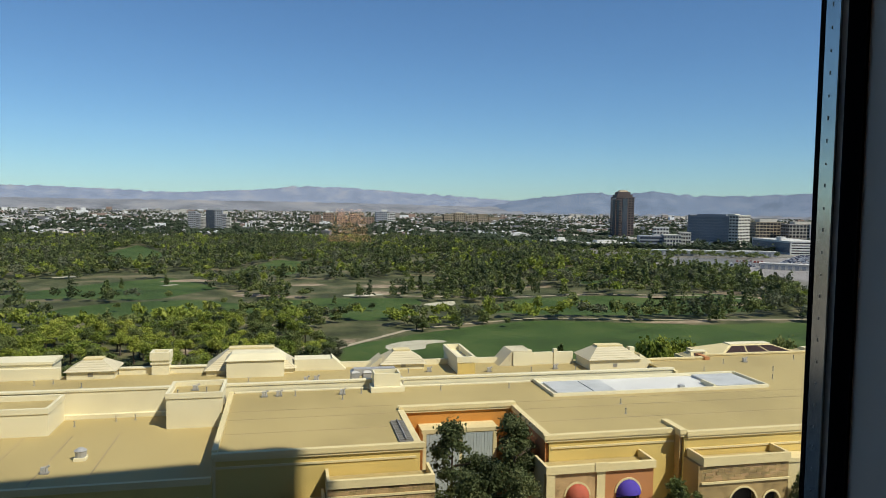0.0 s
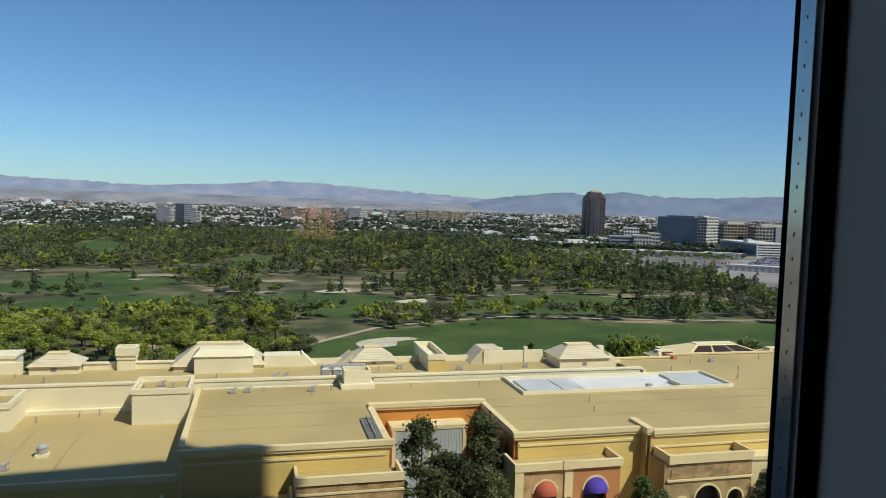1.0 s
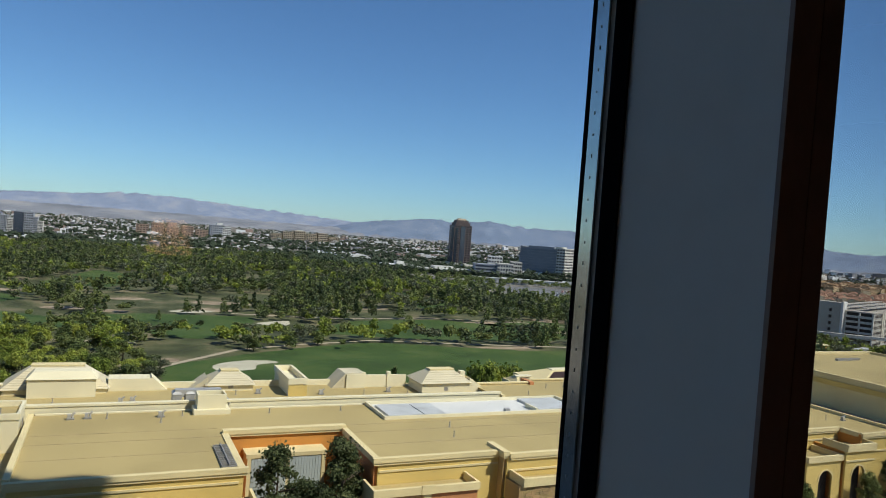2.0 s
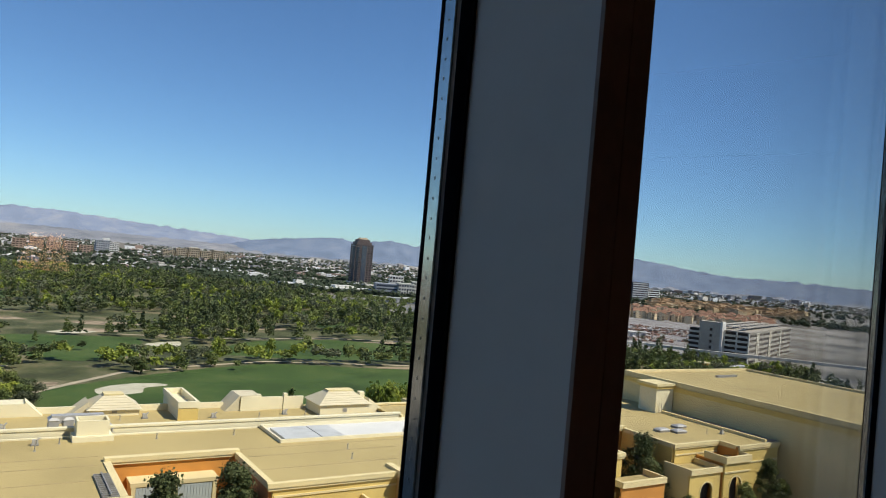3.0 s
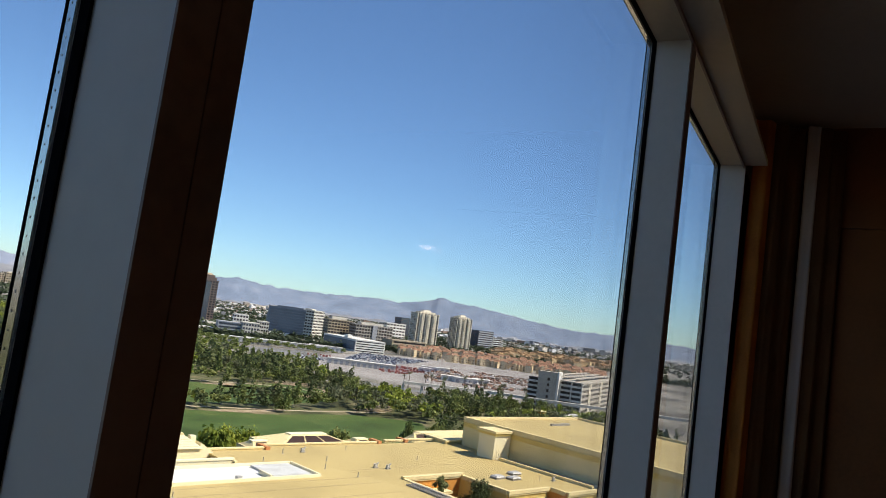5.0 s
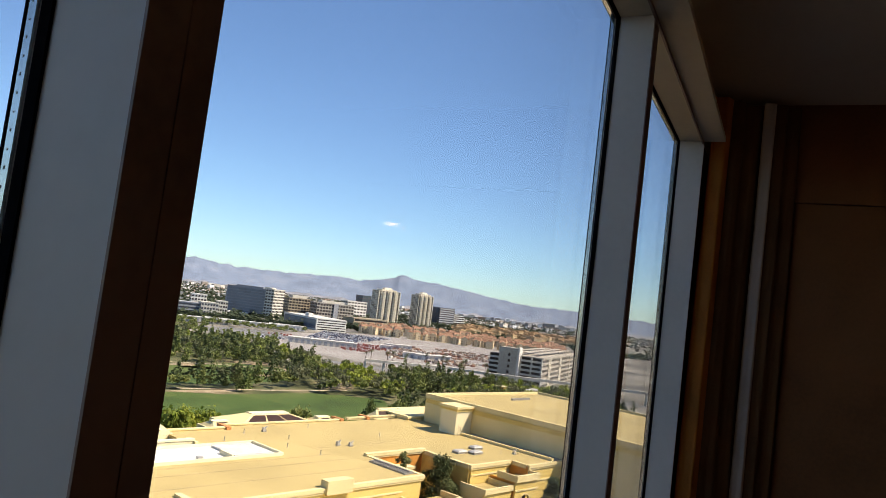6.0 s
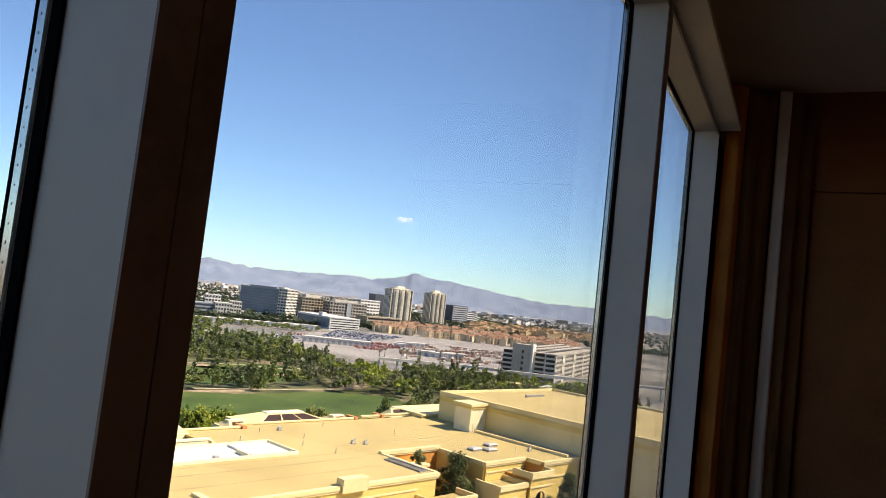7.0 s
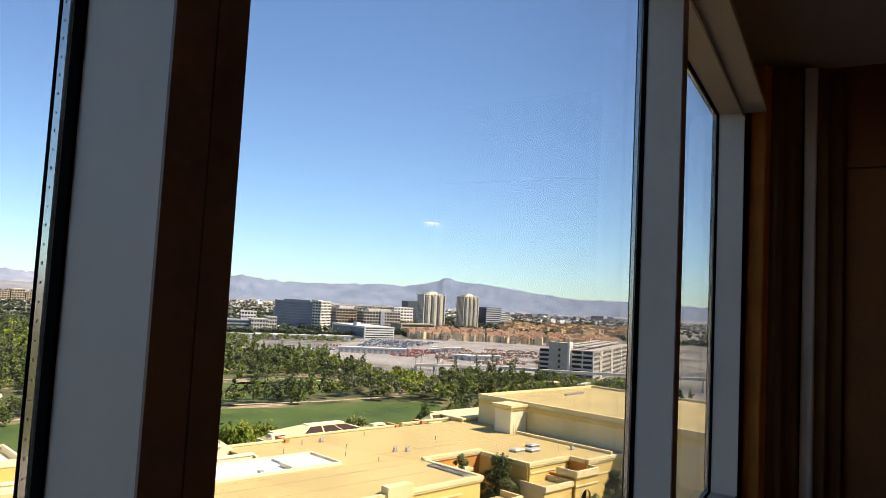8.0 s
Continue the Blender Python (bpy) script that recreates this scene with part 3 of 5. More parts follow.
for i in range(24):
    x = 21.55 + i * 0.465
    if i != 12:
        part("glazing_panel", Mesh().box(x, x + 0.42, 111.45, 111.58, 0.5, 12.7), FROST, mall)
part("court_wall_panel", Mesh().box(112, 119, 110.0, 112.6, 0, 13.0).box(111.6, 119.4, 109.6, 112.6, 13.0, 13.6), CREAM, mall)
part("court_floor", Mesh().box(18.0, 37.0, 92, 115, 0.0, 0.2), PATHM, mall)
part("court_floor", Mesh().box(107.5, 124.6, 92, 112.6, 0, 0.2), PATHM, mall)
part("street_floor", Mesh().box(-60, 160, 55, 92, 0.0, 0.18), PATHM, mall)


# slatted shafts beside the courts
def slat_shaft(x0, x1, y0, y1):
    s = thing("slatted_roof_shaft", "slatted ventilation shaft beside the roof court, its inner shade a dark sheet", "vent")
    # Flat dark sheet on the roof imitates the shade of a deep shaft.
    part("pit_shade", Mesh().box(x0, x1, y0, y1, 16.0, 16.06), DARK, s)
    part("frame", rim(Mesh(), x0 - 0.08, x1 + 0.08, y0 - 0.08, y1 + 0.08, 16.0, 16.3, 0.12), GRIT, s)
    n = int((y1 - y0) / 0.8)
    for k in range(n):
        y = y0 + (k + 0.5) * (y1 - y0) / n
        part("slat", Mesh().box(x0, x1, y - 0.08, y + 0.08, 16.2, 16.45), GRIT, s)
    part("beam", Mesh().box((x0 + x1) / 2 - 0.1, (x0 + x1) / 2 + 0.1, y0, y1, 16.45, 16.6), GRIT, s)


slat_shaft(15.2, 17.1, 98.8, 108.4)
slat_shaft(104.0, 106.5, 98.0, 108.4)


# small roof things
def roof_vent(x, y, z, kind):
    s = thing("roof_vent", ("squat steel roof fan on a kerb" if kind else "short grey vent pipe standing on the roof"), "vent", Matrix.Translation((x, y, z)) @ Matrix.Scale(0.72 if kind == 2 else 0.9, 4), "roof vents")
    if kind == 1:
        part("kerb", Mesh().box(-0.9, 0.9, -0.9, 0.9, 0, 0.5), PALE, s)
        part("drum", Mesh().tube((0, 0, 0.5), (0, 0, 1.5), 0.8, 12, 0.9), STEEL, s)
        part("cap", Mesh().tube((0, 0, 1.55), (0, 0, 1.95), 1.0, 12, 0.4), STEEL, s)
    elif kind == 2:
        part("kerb", Mesh().box(-0.8, 0.8, -0.5, 0.5, 0, 0.3), GRIT, s)
        part("unit", Mesh().box(-0.6, 0.1, -0.4, 0.4, 0.3, 1.3), STEEL, s)
        part("elbow", Mesh().tube((0.4, 0, 0.3), (0.4, 0, 1.2), 0.22).tube((0.4, 0, 1.2), (0.9, 0, 1.6), 0.22), STEEL, s)
    else:
        part("pipe", Mesh().tube((0, 0, 0), (0, 0, 0.9), 0.09), GRIT, s)
        part("flashing", Mesh().tube((0, 0, 0), (0, 0, 0.15), 0.28, 8, 0.12), GRIT, s)
        part("cowl", Mesh().tube((0, 0, 0.9), (0, 0, 1.05), 0.16), GRIT, s)


for x, y, z, k in ((-29.7, 109.5, LZ, 1), (-33, 104.5, LZ, 2), (-29, 128, LZ, 0), (-26, 128.4, LZ, 0), (-35, 126, LZ, 0), (-16, 127, 17.55, 2), (-14, 125.5, 17.55, 0), (-18.5, 124.2, 17.55, 0),
                   (-4.5, 126.6, MZ, 2), (-2.0, 126.8, MZ, 2), (0.8, 126.6, MZ, 0), (9.0, 126.2, MZ, 2), (8.8, 123.0, MZ, 0), (12.4, 126.4, MZ, 0), (27, 126.3, MZ, 0), (40, 126.0, MZ, 0),
                   (56, 112.5, MZ, 0), (54.2, 107.0, MZ, 0), (95.0, 124.5, MZ, 0), (98.0, 117.0, MZ, 0), (107.6, 122.9, MZ, 2), (110.0, 121.4, MZ, 2), (100, 131, MZ, 0), (93.5, 139, MZ, 0),
                   (85.0, 133, MZ, 0), (99.2, 139.5, MZ, 2), (112.5, 140.5, MZ, 0), (125, 128, MZ, 0), (143, 104, MZ, 0), (146.5, 102.5, MZ, 2),
                   (-47, 145, FZ, 0), (-44, 146, FZ, 0), (-38, 142, FZ, 0), (-32, 138, FZ, 0), (-20, 139.5, FZ, 2), (-8, 142, FZ, 0), (3, 140.5, FZ, 2), (5.0, 141, FZ, 2), (12, 140, FZ, 2),
                   (17.5, 146, FZ, 0), (28.5, 145, FZ, 2), (24, 144.5, FZ, 0), (41, 143, FZ, 2), (50, 142, FZ, 0), (56, 143.5, FZ, 2), (60, 142, FZ, 0)):
    roof_vent(x, y, z, k)
for x, y in ((136.0, 106.3), (140.6, 110.0), (132.5, 108.2)):
    s = thing("roof_hatch", "flat grey roof hatch lying on the tan roof", "hatch", Matrix.Translation((x, y, MZ)), "roof hatches")
    part("kerb", Mesh().box(-1.6, 1.6, -1.0, 1.0, 0, 0.45), GRIT, s)
    part("lid", Mesh().taper(-1.7, 1.7, -1.1, 1.1, 0.45, 0.75, 0.4, 0.4), STEEL, s)
for x0, x1, y in ((183, 189, 131), (189.5, 193, 131.5)):
    part("hall_duct", Mesh().box(x0, x1, y, y + 0.8, 23.3, 23.9), GRIT, mall)
# penthouse with air ducts on the rib
plant = thing("rooftop_air_plant", "silver air ducts and a cream plant box astride the roof rib", "air plant")
part("box", Mesh().box(14.2, 20.2, 126.6, 130.0, 16.0, 16.9), PALE, plant)
part("parapet", rim(Mesh(), 14.8, 19.6, 127.0, 130.6, 16.9, 19.3, 0.3), PALE, plant)
part("base", Mesh().box(14.2, 20.3, 126.4, 126.6, 16.0, 16.8), PALE, plant)
part("duct", Mesh().box(11.6, 19.5, 133.0, 134.6, 17.6, 18.9), STEEL, plant)
part("duct", Mesh().tube((18.5, 133.8, 18.2), (21.0, 131.0, 16.6), 0.6, 10), STEEL, plant)
for x in (11.2, 13.4, 15.6):
    part("fan_box", Mesh().box(x, x + 1.5, 132.6, 135.2, FZ, 18.2).taper(x - 0.1, x + 1.6, 132.5, 135.3, 18.2, 18.6, 0.4, 0.4), STEEL, plant)
# ladder on the stair house and on the porch
for x, y, z0, z1 in ((-10.9, 123.6, LZ, 17.2), (149.4, 122.7, 16.0, 18.6)):
    s = thing("roof_ladder", "steel ladder with hoops fixed to a roof wall", "ladder")
    part("rail", Mesh().tube((x, y, z0), (x, y, z1), 0.07), GRIT, s)
    part("rail", Mesh().tube((x, y + 0.8, z0), (x, y + 0.8, z1), 0.07), GRIT, s)
    for k in range(int((z1 - z0) / 0.45)):
        part("rung", Mesh().tube((x, y, z0 + 0.3 + k * 0.45), (x, y + 0.8, z0 + 0.3 + k * 0.45), 0.04, 6), GRIT, s)
# awnings
for c, r, color, name, word in ((40.1, 1.75, (0.42, 0.10, 0.06), "red_canvas", "brick-red"), (48.0, 1.85, (0.08, 0.05, 0.36), "violet_canvas", "deep violet-blue")):
    m = Mesh()
    n = 12
    ring = []
    for j in range(7):
        b = math.pi / 2 * j / 6
        ring.append([(c + r * math.cos(math.pi * k / n) * math.cos(b), 93.35 - r * 0.9 * math.sin(b), 8.7 + r * math.sin(math.pi * k / n) * math.cos(b)) for k in range(n + 1)])
    for a, b in zip(ring, ring[1:]):
        for k in range(n):
            m.face([a[k], a[k + 1], b[k + 1], b[k]])
    s = thing("dome_awning", word + " canvas dome awning filling an arched window", "awning")
    cloth = mat(name, color, 0.8, 0.1, 1, 10, 0.1)
    part("canopy", m, cloth, s)
    part("valance", Mesh().box(c - r, c + r, 93.2, 93.34, 8.1, 8.7), cloth, s)


# ---------------------------------------------------------------- city
def polar(az, dist):
    return Vector((math.sin(radians(az)) * dist, math.cos(radians(az)) * dist, 0))


BRONZE = mat("brown_granite", (0.105, 0.078, 0.07), 0.6, 0.08, 0.1, 1, 0)
BRICKC = mat("orange_brown_brick", (0.34, 0.235, 0.17), 0.9, 0.12, 0.1, 1, 0)
PALEC = mat("pale_precast", (0.52, 0.49, 0.43), 0.8, 0.08, 0.1, 1, 0)
TANC = mat("tan_precast", (0.34, 0.275, 0.19), 0.8, 0.08, 0.1, 1, 0)
GREYC = mat("grey_precast", (0.30, 0.31, 0.33), 0.7, 0.08, 0.1, 1, 0)
WHITEC = mat("white_render", (0.60, 0.58, 0.54), 0.8, 0.06, 0.1, 1, 0)
SLABGLASS = mat("grey_mirror_glass", (0.17, 0.185, 0.21), 0.25, 0.12, 0.05, 0.4, 0, spec=0.5)
SLABWALL = mat("grey_slab_cladding", (0.21, 0.22, 0.24), 0.5, 0.08, 0.1, 1, 0)
CREAMC = mat("cream_precast", (0.60, 0.54, 0.43), 0.8, 0.08, 0.1, 1, 0)
BLUEGLASS = mat("blue_grey_glass", (0.045, 0.055, 0.075), 0.12, 0.1, 0.1, 1, 0, spec=0.7)
DARKGLASS = mat("dark_window_glass", (0.02, 0.02, 0.025), 0.2, 0.1, 0.2, 1, 0, piece=0.5, spec=0.6)
WINDOW_MESHES = {}


def window_mesh(w, h, material):
    key = (round(w, 1), round(h, 1), material.name)
    if key not in WINDOW_MESHES:
        me = Mesh().box(-w / 2, w / 2, -0.15, 0.35, -h / 2, h / 2).data("window")
        me.materials.append(material)
        WINDOW_MESHES[key] = me
    return WINDOW_MESHES[key]


def block(parent, x0, x1, y0, y1, z0, z1, wallm, glass, floors, bays_front, bays_side, band=False, name="wall", wide=0.66, tall=0.52):
    """A storeyed block; windows sit in its front (-y) and its two sides."""
    part(name, Mesh().box(x0, x1, y0, y1, z0, z1), wallm, parent)
    part("roof", Mesh().box(x0 - 0.3, x1 + 0.3, y0 - 0.3, y1 + 0.3, z1, z1 + 0.8), wallm, parent)
    fh = (z1 - z0) / floors
    for f in range(floors):
        z = z0 + (f + 0.55) * fh
        for bays, a, b, turn in ((bays_front, x0, x1, 0), (bays_side, y0, y1, -90), (bays_side, y0, y1, 90)):
            if not bays:
                continue
            if band:
                w, n = (b - a) * 0.94, 1
            else:
                w, n = (b - a) / bays * wide, bays
            me = window_mesh(w, fh * tall, glass)
            for k in range(n):
                u = a + (b - a) * (k + 0.5) / n
                ob = new("window", me)
                ob.parent = parent
                p = (u, y0, z) if turn == 0 else ((x0, u, z) if turn < 0 else (x1, u, z))
                ob.matrix_local = Matrix.Translation(p) @ pose(0, 0, 0, 0, 0, turn)


def building(name, label, az, dist, turn=0.0, category="building"):
    return thing(name, label, category, Matrix.Translation(polar(az, dist)) @ pose(0, 0, 0, 0, 0, turn))


# brown granite tower with cut corners and a stepped crown
t = building("office_tower", "tall brown granite office tower with dark glass and stepped crown", 26.25, 1190, -10)
block(t, -15, 15, -15, 15, 0, 66, BRONZE, DARKGLASS, 17, 6, 6)
part("glass_bay", Mesh().box(-4, 4, -15.6, -15.2, 4, 64), BLUEGLASS, t)
part("corner_glass", Mesh().prism([(-18, -10, 0), (-10, -18, 0), (-9, -15, 0), (-15, -9, 0)], [(-18, -10, 62), (-10, -18, 62), (-9, -15, 62), (-15, -9, 62)]), BLUEGLASS, t)
part("crown", Mesh().box(-12.5, 12.5, -12.5, 12.5, 66.8, 71).box(-10, 10, -10, 10, 71, 75), BRONZE, t)
part("crown_top", Mesh().taper(-8, 8, -8, 8, 75, 78, 3, 3), TANC, t)
part("plinth", Mesh().box(-19, 19, -19, 19, 0, 5), PALEC, t)
# glass slab with a pale end block
t = building("office_block", "grey mirror-glass office slab with a pale windowed end", 33.3, 1060, -60)
block(t, -39, 21, -10, 12, 0, 40, SLABWALL, BLUEGLASS, 10, 0, 0)
for f in range(10):
    for k in range(18):
        ob = new("window", window_mesh(3.0, 3.1, SLABGLASS))
        ob.parent = t
        ob.location = (-37.3 + k * 3.33, -10, 2.2 + f * 3.9)
part("sloped_shoulder", Mesh().prism([(-43, -9, 0), (-39, -9, 0), (-39, -9, 42), (-41, -9, 42)], [(-43, 11, 0), (-39, 11, 0), (-39, 11, 42), (-41, 11, 42)]), SLABWALL, t)
block(t, 21, 34, -13, 22, 0, 41.5, PALEC, DARKGLASS, 10, 3, 8, name="end_wall")
part("plant_room", Mesh().box(16, 26, -6, 8, 41, 44), PALEC, t)
part("plant_screen", Mesh().box(-30, 12, -4, 8, 40.8, 43), SLABWALL, t)
# tan offices beside it
t = building("office_block", "tan precast office block with square punched windows", 36.5, 1180, -10)
block(t, -20, 22, -12, 14, 0, 31, TANC, DARKGLASS, 7, 8, 5, wide=0.74, tall=0.62)
part("plant_room", Mesh().box(-12, 14, -6, 8, 32, 36), PALEC, t)
PALEB = mat("grey_beige_precast", (0.36, 0.32, 0.27), 0.8, 0.08, 0.1, 1, 0)
t = building("office_block", "wide grey-tan precast office block with dark windows", 39.25, 1170, -12)
block(t, -33, 33, -12, 14, 0, 29, PALEB, DARKGLASS, 6, 13, 5, wide=0.7, tall=0.64)
part("plant_room", Mesh().box(-22, 18, -6, 8, 30, 33.5), PALEC, t)
part("bay", Mesh().box(-4, 4, -14, -12.2, 0, 30), GREYC, t)
t = building("parking_garage", "long low white parking garage with open decks", 38.2, 890, -10, "garage")
# Bands here are no windows: dark strips painted for the open decks' shade.
block(t, 0, 42, 0, 92, 0, 14.4, WHITEC, DARKGLASS, 5, 1, 0, True, tall=0.4)
part("side_panel", Mesh().box(-0.4, -0.02, 2, 90, 2, 13), SLABGLASS, t)
part("stair_tower", Mesh().box(4, 10, 30, 40, 15.2, 19), WHITEC, t)
t = building("office_block", "low grey office with blue ribbon windows", 29.4, 905, -21)
block(t, -30, -2, -12, 12, 0, 16, GREYC, BLUEGLASS, 4, 0, 0)
block(t, -1.9, 18, -16, 12, 0, 18, PALEC, BLUEGLASS, 4, 6, 5)
block(t, 18.2, 30, -8, 12, 0, 21, PALEC, DARKGLASS, 5, 4, 4)
block(t, -10, 8, 14, 26, 0, 26, WHITEC, DARKGLASS, 6, 5, 3)
for f in range(4):
    ob = new("window", window_mesh(26, 2.0, BLUEGLASS))
    ob.parent = t
    ob.location = (-16, -12, 2.2 + f * 4)
t = building("low_white_building", "low white flat-roofed building among trees", 21.4, 930)
block(t, -20, 20, -12, 12, 0, 6.5, WHITEC, DARKGLASS, 1, 8, 4)
part("plant_room", Mesh().box(-3, 7, -5, 6, 7, 11), WHITEC, t)
t = building("low_white_building", "low white building with a dark colonnade", 25.1, 900)
block(t, -36, 36, -10, 12, 0, 6.5, WHITEC, DARKGLASS, 1, 16, 4)
part("plant_room", Mesh().box(-14, 12, -4, 8, 7, 10), WHITEC, t)
t = building("dome_hall", "white curved-roof hall beside dark woods", 18.4, 1080)
part("wall", Mesh().box(-30, 30, -12, 12, 0, 5), GREYC, t)
m = Mesh()
m.prism([(-16 + 2.6 * k, -10, 5 + 6 * math.sin(math.pi * k / 12)) for k in range(13)], [(-16 + 2.6 * k, 12, 5 + 6 * math.sin(math.pi * k / 12)) for k in range(13)])
part("curved_roof", m, WHITEC, t)
# condominium towers
for az, d, w, h, lab in ((43.35, 1380, 23.5, 67, "beige condominium tower with stacked balconies and rounded crown"), (46.25, 1400, 17, 67, "slender beige condominium tower with stacked balconies")):
    t = building("condominium_tower", lab, az, d, -15)
    block(t, -w, w, -14, 14, 0, h - 5, CREAMC, DARKGLASS, 19, 7, 6, wide=0.5, tall=0.82)
    for x in (-w * 0.55, 0, w * 0.55):
        part("balcony_stack", Mesh().box(x - 2.2, x + 2.2, -16, -14.4, 3, h - 6), CREAMC, t)
        for k in range(18):
            part("balcony", Mesh().box(x - 2.6, x + 2.6, -16.8, -16.02, 4 + k * (h - 10) / 18, 5.1 + k * (h - 10) / 18), CREAMC, t)
    part("crown", Mesh().box(-w * 0.7, w * 0.7, -10, 10, h - 4.2, h - 1.5).taper(-w * 0.4, w * 0.4, -7, 7, h - 1.5, h + 2, 3, 2), CREAMC, t)
t = building("glass_office", "dark blue glass office behind the condominium tower", 41.6, 1750, 0)
block(t, -14, 14, -12, 12, 0, 48, BLUEGLASS, BLUEGLASS, 10, 6, 4)
t = building("glass_office", "dark blue glass office with striped floors", 48.1, 1800, 0)
block(t, -30, 26, -12, 12, 0, 42, BLUEGLASS, GREYC, 8, 1, 0, True)
block(t, 26.2, 66, -12, 12, 0, 26, WHITEC, DARKGLASS, 5, 1, 0, True)
t = building("white_office", "white office block with blank walls", 40.9, 1600, 0)
block(t, -28, 28, -12, 12, 0, 33, WHITEC, DARKGLASS, 5, 6, 3)
t = building("tan_office", "tan low office with ribbon windows", 42.0, 1080, 0)
block(t, -34, 34, -12, 12, 0, 15, TANC, DARKGLASS, 3, 1, 0, True)
# pair of stepped condominium towers far off
t = building("stepped_towers", "pair of grey stepped apartment towers with blue glass cores", -5.8, 1260, 0)
for x0, x1, h in ((-34, -22, 33), (-21.9, -14, 29), (-13.9, -6, 24), (8, 20, 36), (20.1, 26, 29), (26.1, 33, 23)):
    block(t, x0, x1, -12, 12, 0, h, PALEC if h < 27 else GREYC, DARKGLASS, 10, 4, 0)
part("glass_core", Mesh().box(-5.9, 7.9, -10, 12, 0, 36), BLUEGLASS, t)
part("core_top", Mesh().box(-4, 16, -8, 10, 36, 39), GREYC, t)
t = building("white_office", "white office block with a grey glass wing", 7.6, 1850, 0)
block(t, -25, 4, -12, 12, 0, 30, GREYC, BLUEGLASS, 6, 6, 0)
block(t, 4.2, 24, -12, 12, 0, 26, WHITEC, DARKGLASS, 6, 4, 0)
part("plant_room", Mesh().box(-10, 4, -6, 8, 31, 36), WHITEC, t)
t = building("orange_brick_block", "row of orange-brown brick apartment blocks", 4.2, 1700, 0)
for k, h in enumerate((22, 27, 20, 24, 18)):
    block(t, -75 + k * 31, -50 + k * 31, -12, 12, 0, h, BRICKC, DARKGLASS, 5, 4, 0)
t = building("apartment_row", "beige apartment row in several steps", 14.0, 2000, 0)
for k, h in enumerate((18, 24, 28, 22, 26, 18)):
    block(t, -95 + k * 32, -66 + k * 32, -12, 12, 0, h, TANC, DARKGLASS, 5, 5, 0)
# concrete hotel with a stair slab and long windowed wing
SANDC = mat("sand_concrete", (0.40, 0.36, 0.30), 0.85, 0.08, 0.1, 1, 0)
t = thing("garage_hotel", "pale concrete garage with blank stair tower and long windowed front", "building", Matrix.Translation((425, 283, 0)) @ pose(0, 0, 0, 0, 0, 22))
block(t, 0.0, 150, 0, 30, 0, 20.6, SANDC, DARKGLASS, 6, 46, 0, wide=0.5, tall=0.5)
for x in (20, 24.5, 62, 66.5, 104):
    part("yellow_bay", Mesh().box(x, x + 3.4, -0.5, -0.2, 0, 20.6), CREAMC, t)
part("stair_tower", Mesh().box(-4.5, 4, 17.5, 31, 0, 26), SANDC, t)
part("tower_edge", Mesh().box(-5.0, 4.2, 16.2, 17.48, 0, 26.6), WHITEC, t)
for k in range(5):
    part("tower_window", Mesh().box(-4.62, -4.503, 22.6, 24.2, 4 + k * 4, 5.9 + k * 4), DARK, t)
for k in range(6):
    z = 1.2 + k * 3.25
    part("deck_front", Mesh().box(-1.4, -0.02, 0.3, 16.0, z, z + 1.4), PALEC, t)
    # Solid dark boxes paint the shade inside the open decks.
    part("deck_shade", Mesh().box(-0.5, -0.03, 0.3, 16.0, z + 1.4, z + 3.2), DARK, t)
    part("rear_deck", Mesh().box(-1.4, 10, 31.2, 39, z, z + 1.4), PALEC, t)
    part("rear_shade", Mesh().box(-0.5, 9, 31.2, 38.6, z + 1.4, z + 3.2), DARK, t)
for y in (0.0, 7.4, 15.2):
    part("deck_pier", Mesh().box(-1.6, -0.02, y, y + 0.8, 0, 20.8), PALEC, t)
for y in (6, 15, 24):
    part("roof_canopy", Mesh().box(12, 142, y, y + 4.5, 23.0, 23.3), SANDC, t)
    for k in range(10):
        part("canopy_post", Mesh().box(16 + k * 13.5, 16.4 + k * 13.5, y + 2, y + 2.4, 21.4, 23.0), STEEL, t)
# elevated rail beam on piers
rail = thing("elevated_rail", "pale concrete elevated rail beam on tall piers", "rail")
line = [(314, 344), (324, 337), (362, 314), (384, 282), (416, 251), (448, 215), (470, 170)]
for a, b in zip(line, line[1:]):
    d = (Vector(b) - Vector(a)).normalized()
    s = Vector((-d.y, d.x)) * 1.4
    q = [Vector(a) - s, Vector(b) - s + d, Vector(b) + s + d, Vector(a) + s]
    part("beam", Mesh().prism([(p.x, p.y, 8.0) for p in q], [(p.x, p.y, 9.6) for p in q]), PALEC, rail)
    n = max(1, int((Vector(b) - Vector(a)).length / 28))
    for k in range(n):
        p = Vector(a).lerp(Vector(b), k / n)
        part("pier", Mesh().tube((p.x, p.y, 0), (p.x, p.y, 8), 0.8, 8), PALEC, rail)
st = thing("rail_station_stair", "white framed stair beside an orange lift tower", "stair")
part("lift_tower", Mesh().box(320, 324.5, 238, 242, 0, 9.2), ORANGE, st)
part("lift_cap", Mesh().box(319.7, 324.8, 237.7, 242.3, 9.2, 9.7), CREAM, st)
part("stair_roof", Mesh().prism([(325, 238, 4.4), (345, 231, 8.4), (345, 234, 8.4), (325, 241, 4.4)], [(325, 238, 5.2), (345, 231, 9.2), (345, 234, 9.2), (325, 241, 5.2)]), WHITEC, st)
part("stair_rail", Mesh().prism([(325, 237.8, 2.4), (345, 230.8, 6.4), (345, 231, 6.4), (325, 238, 2.4)], [(325, 237.8, 3.2), (345, 230.8, 7.2), (345, 231, 7.2), (325, 238, 3.2)]), WHITEC, st)
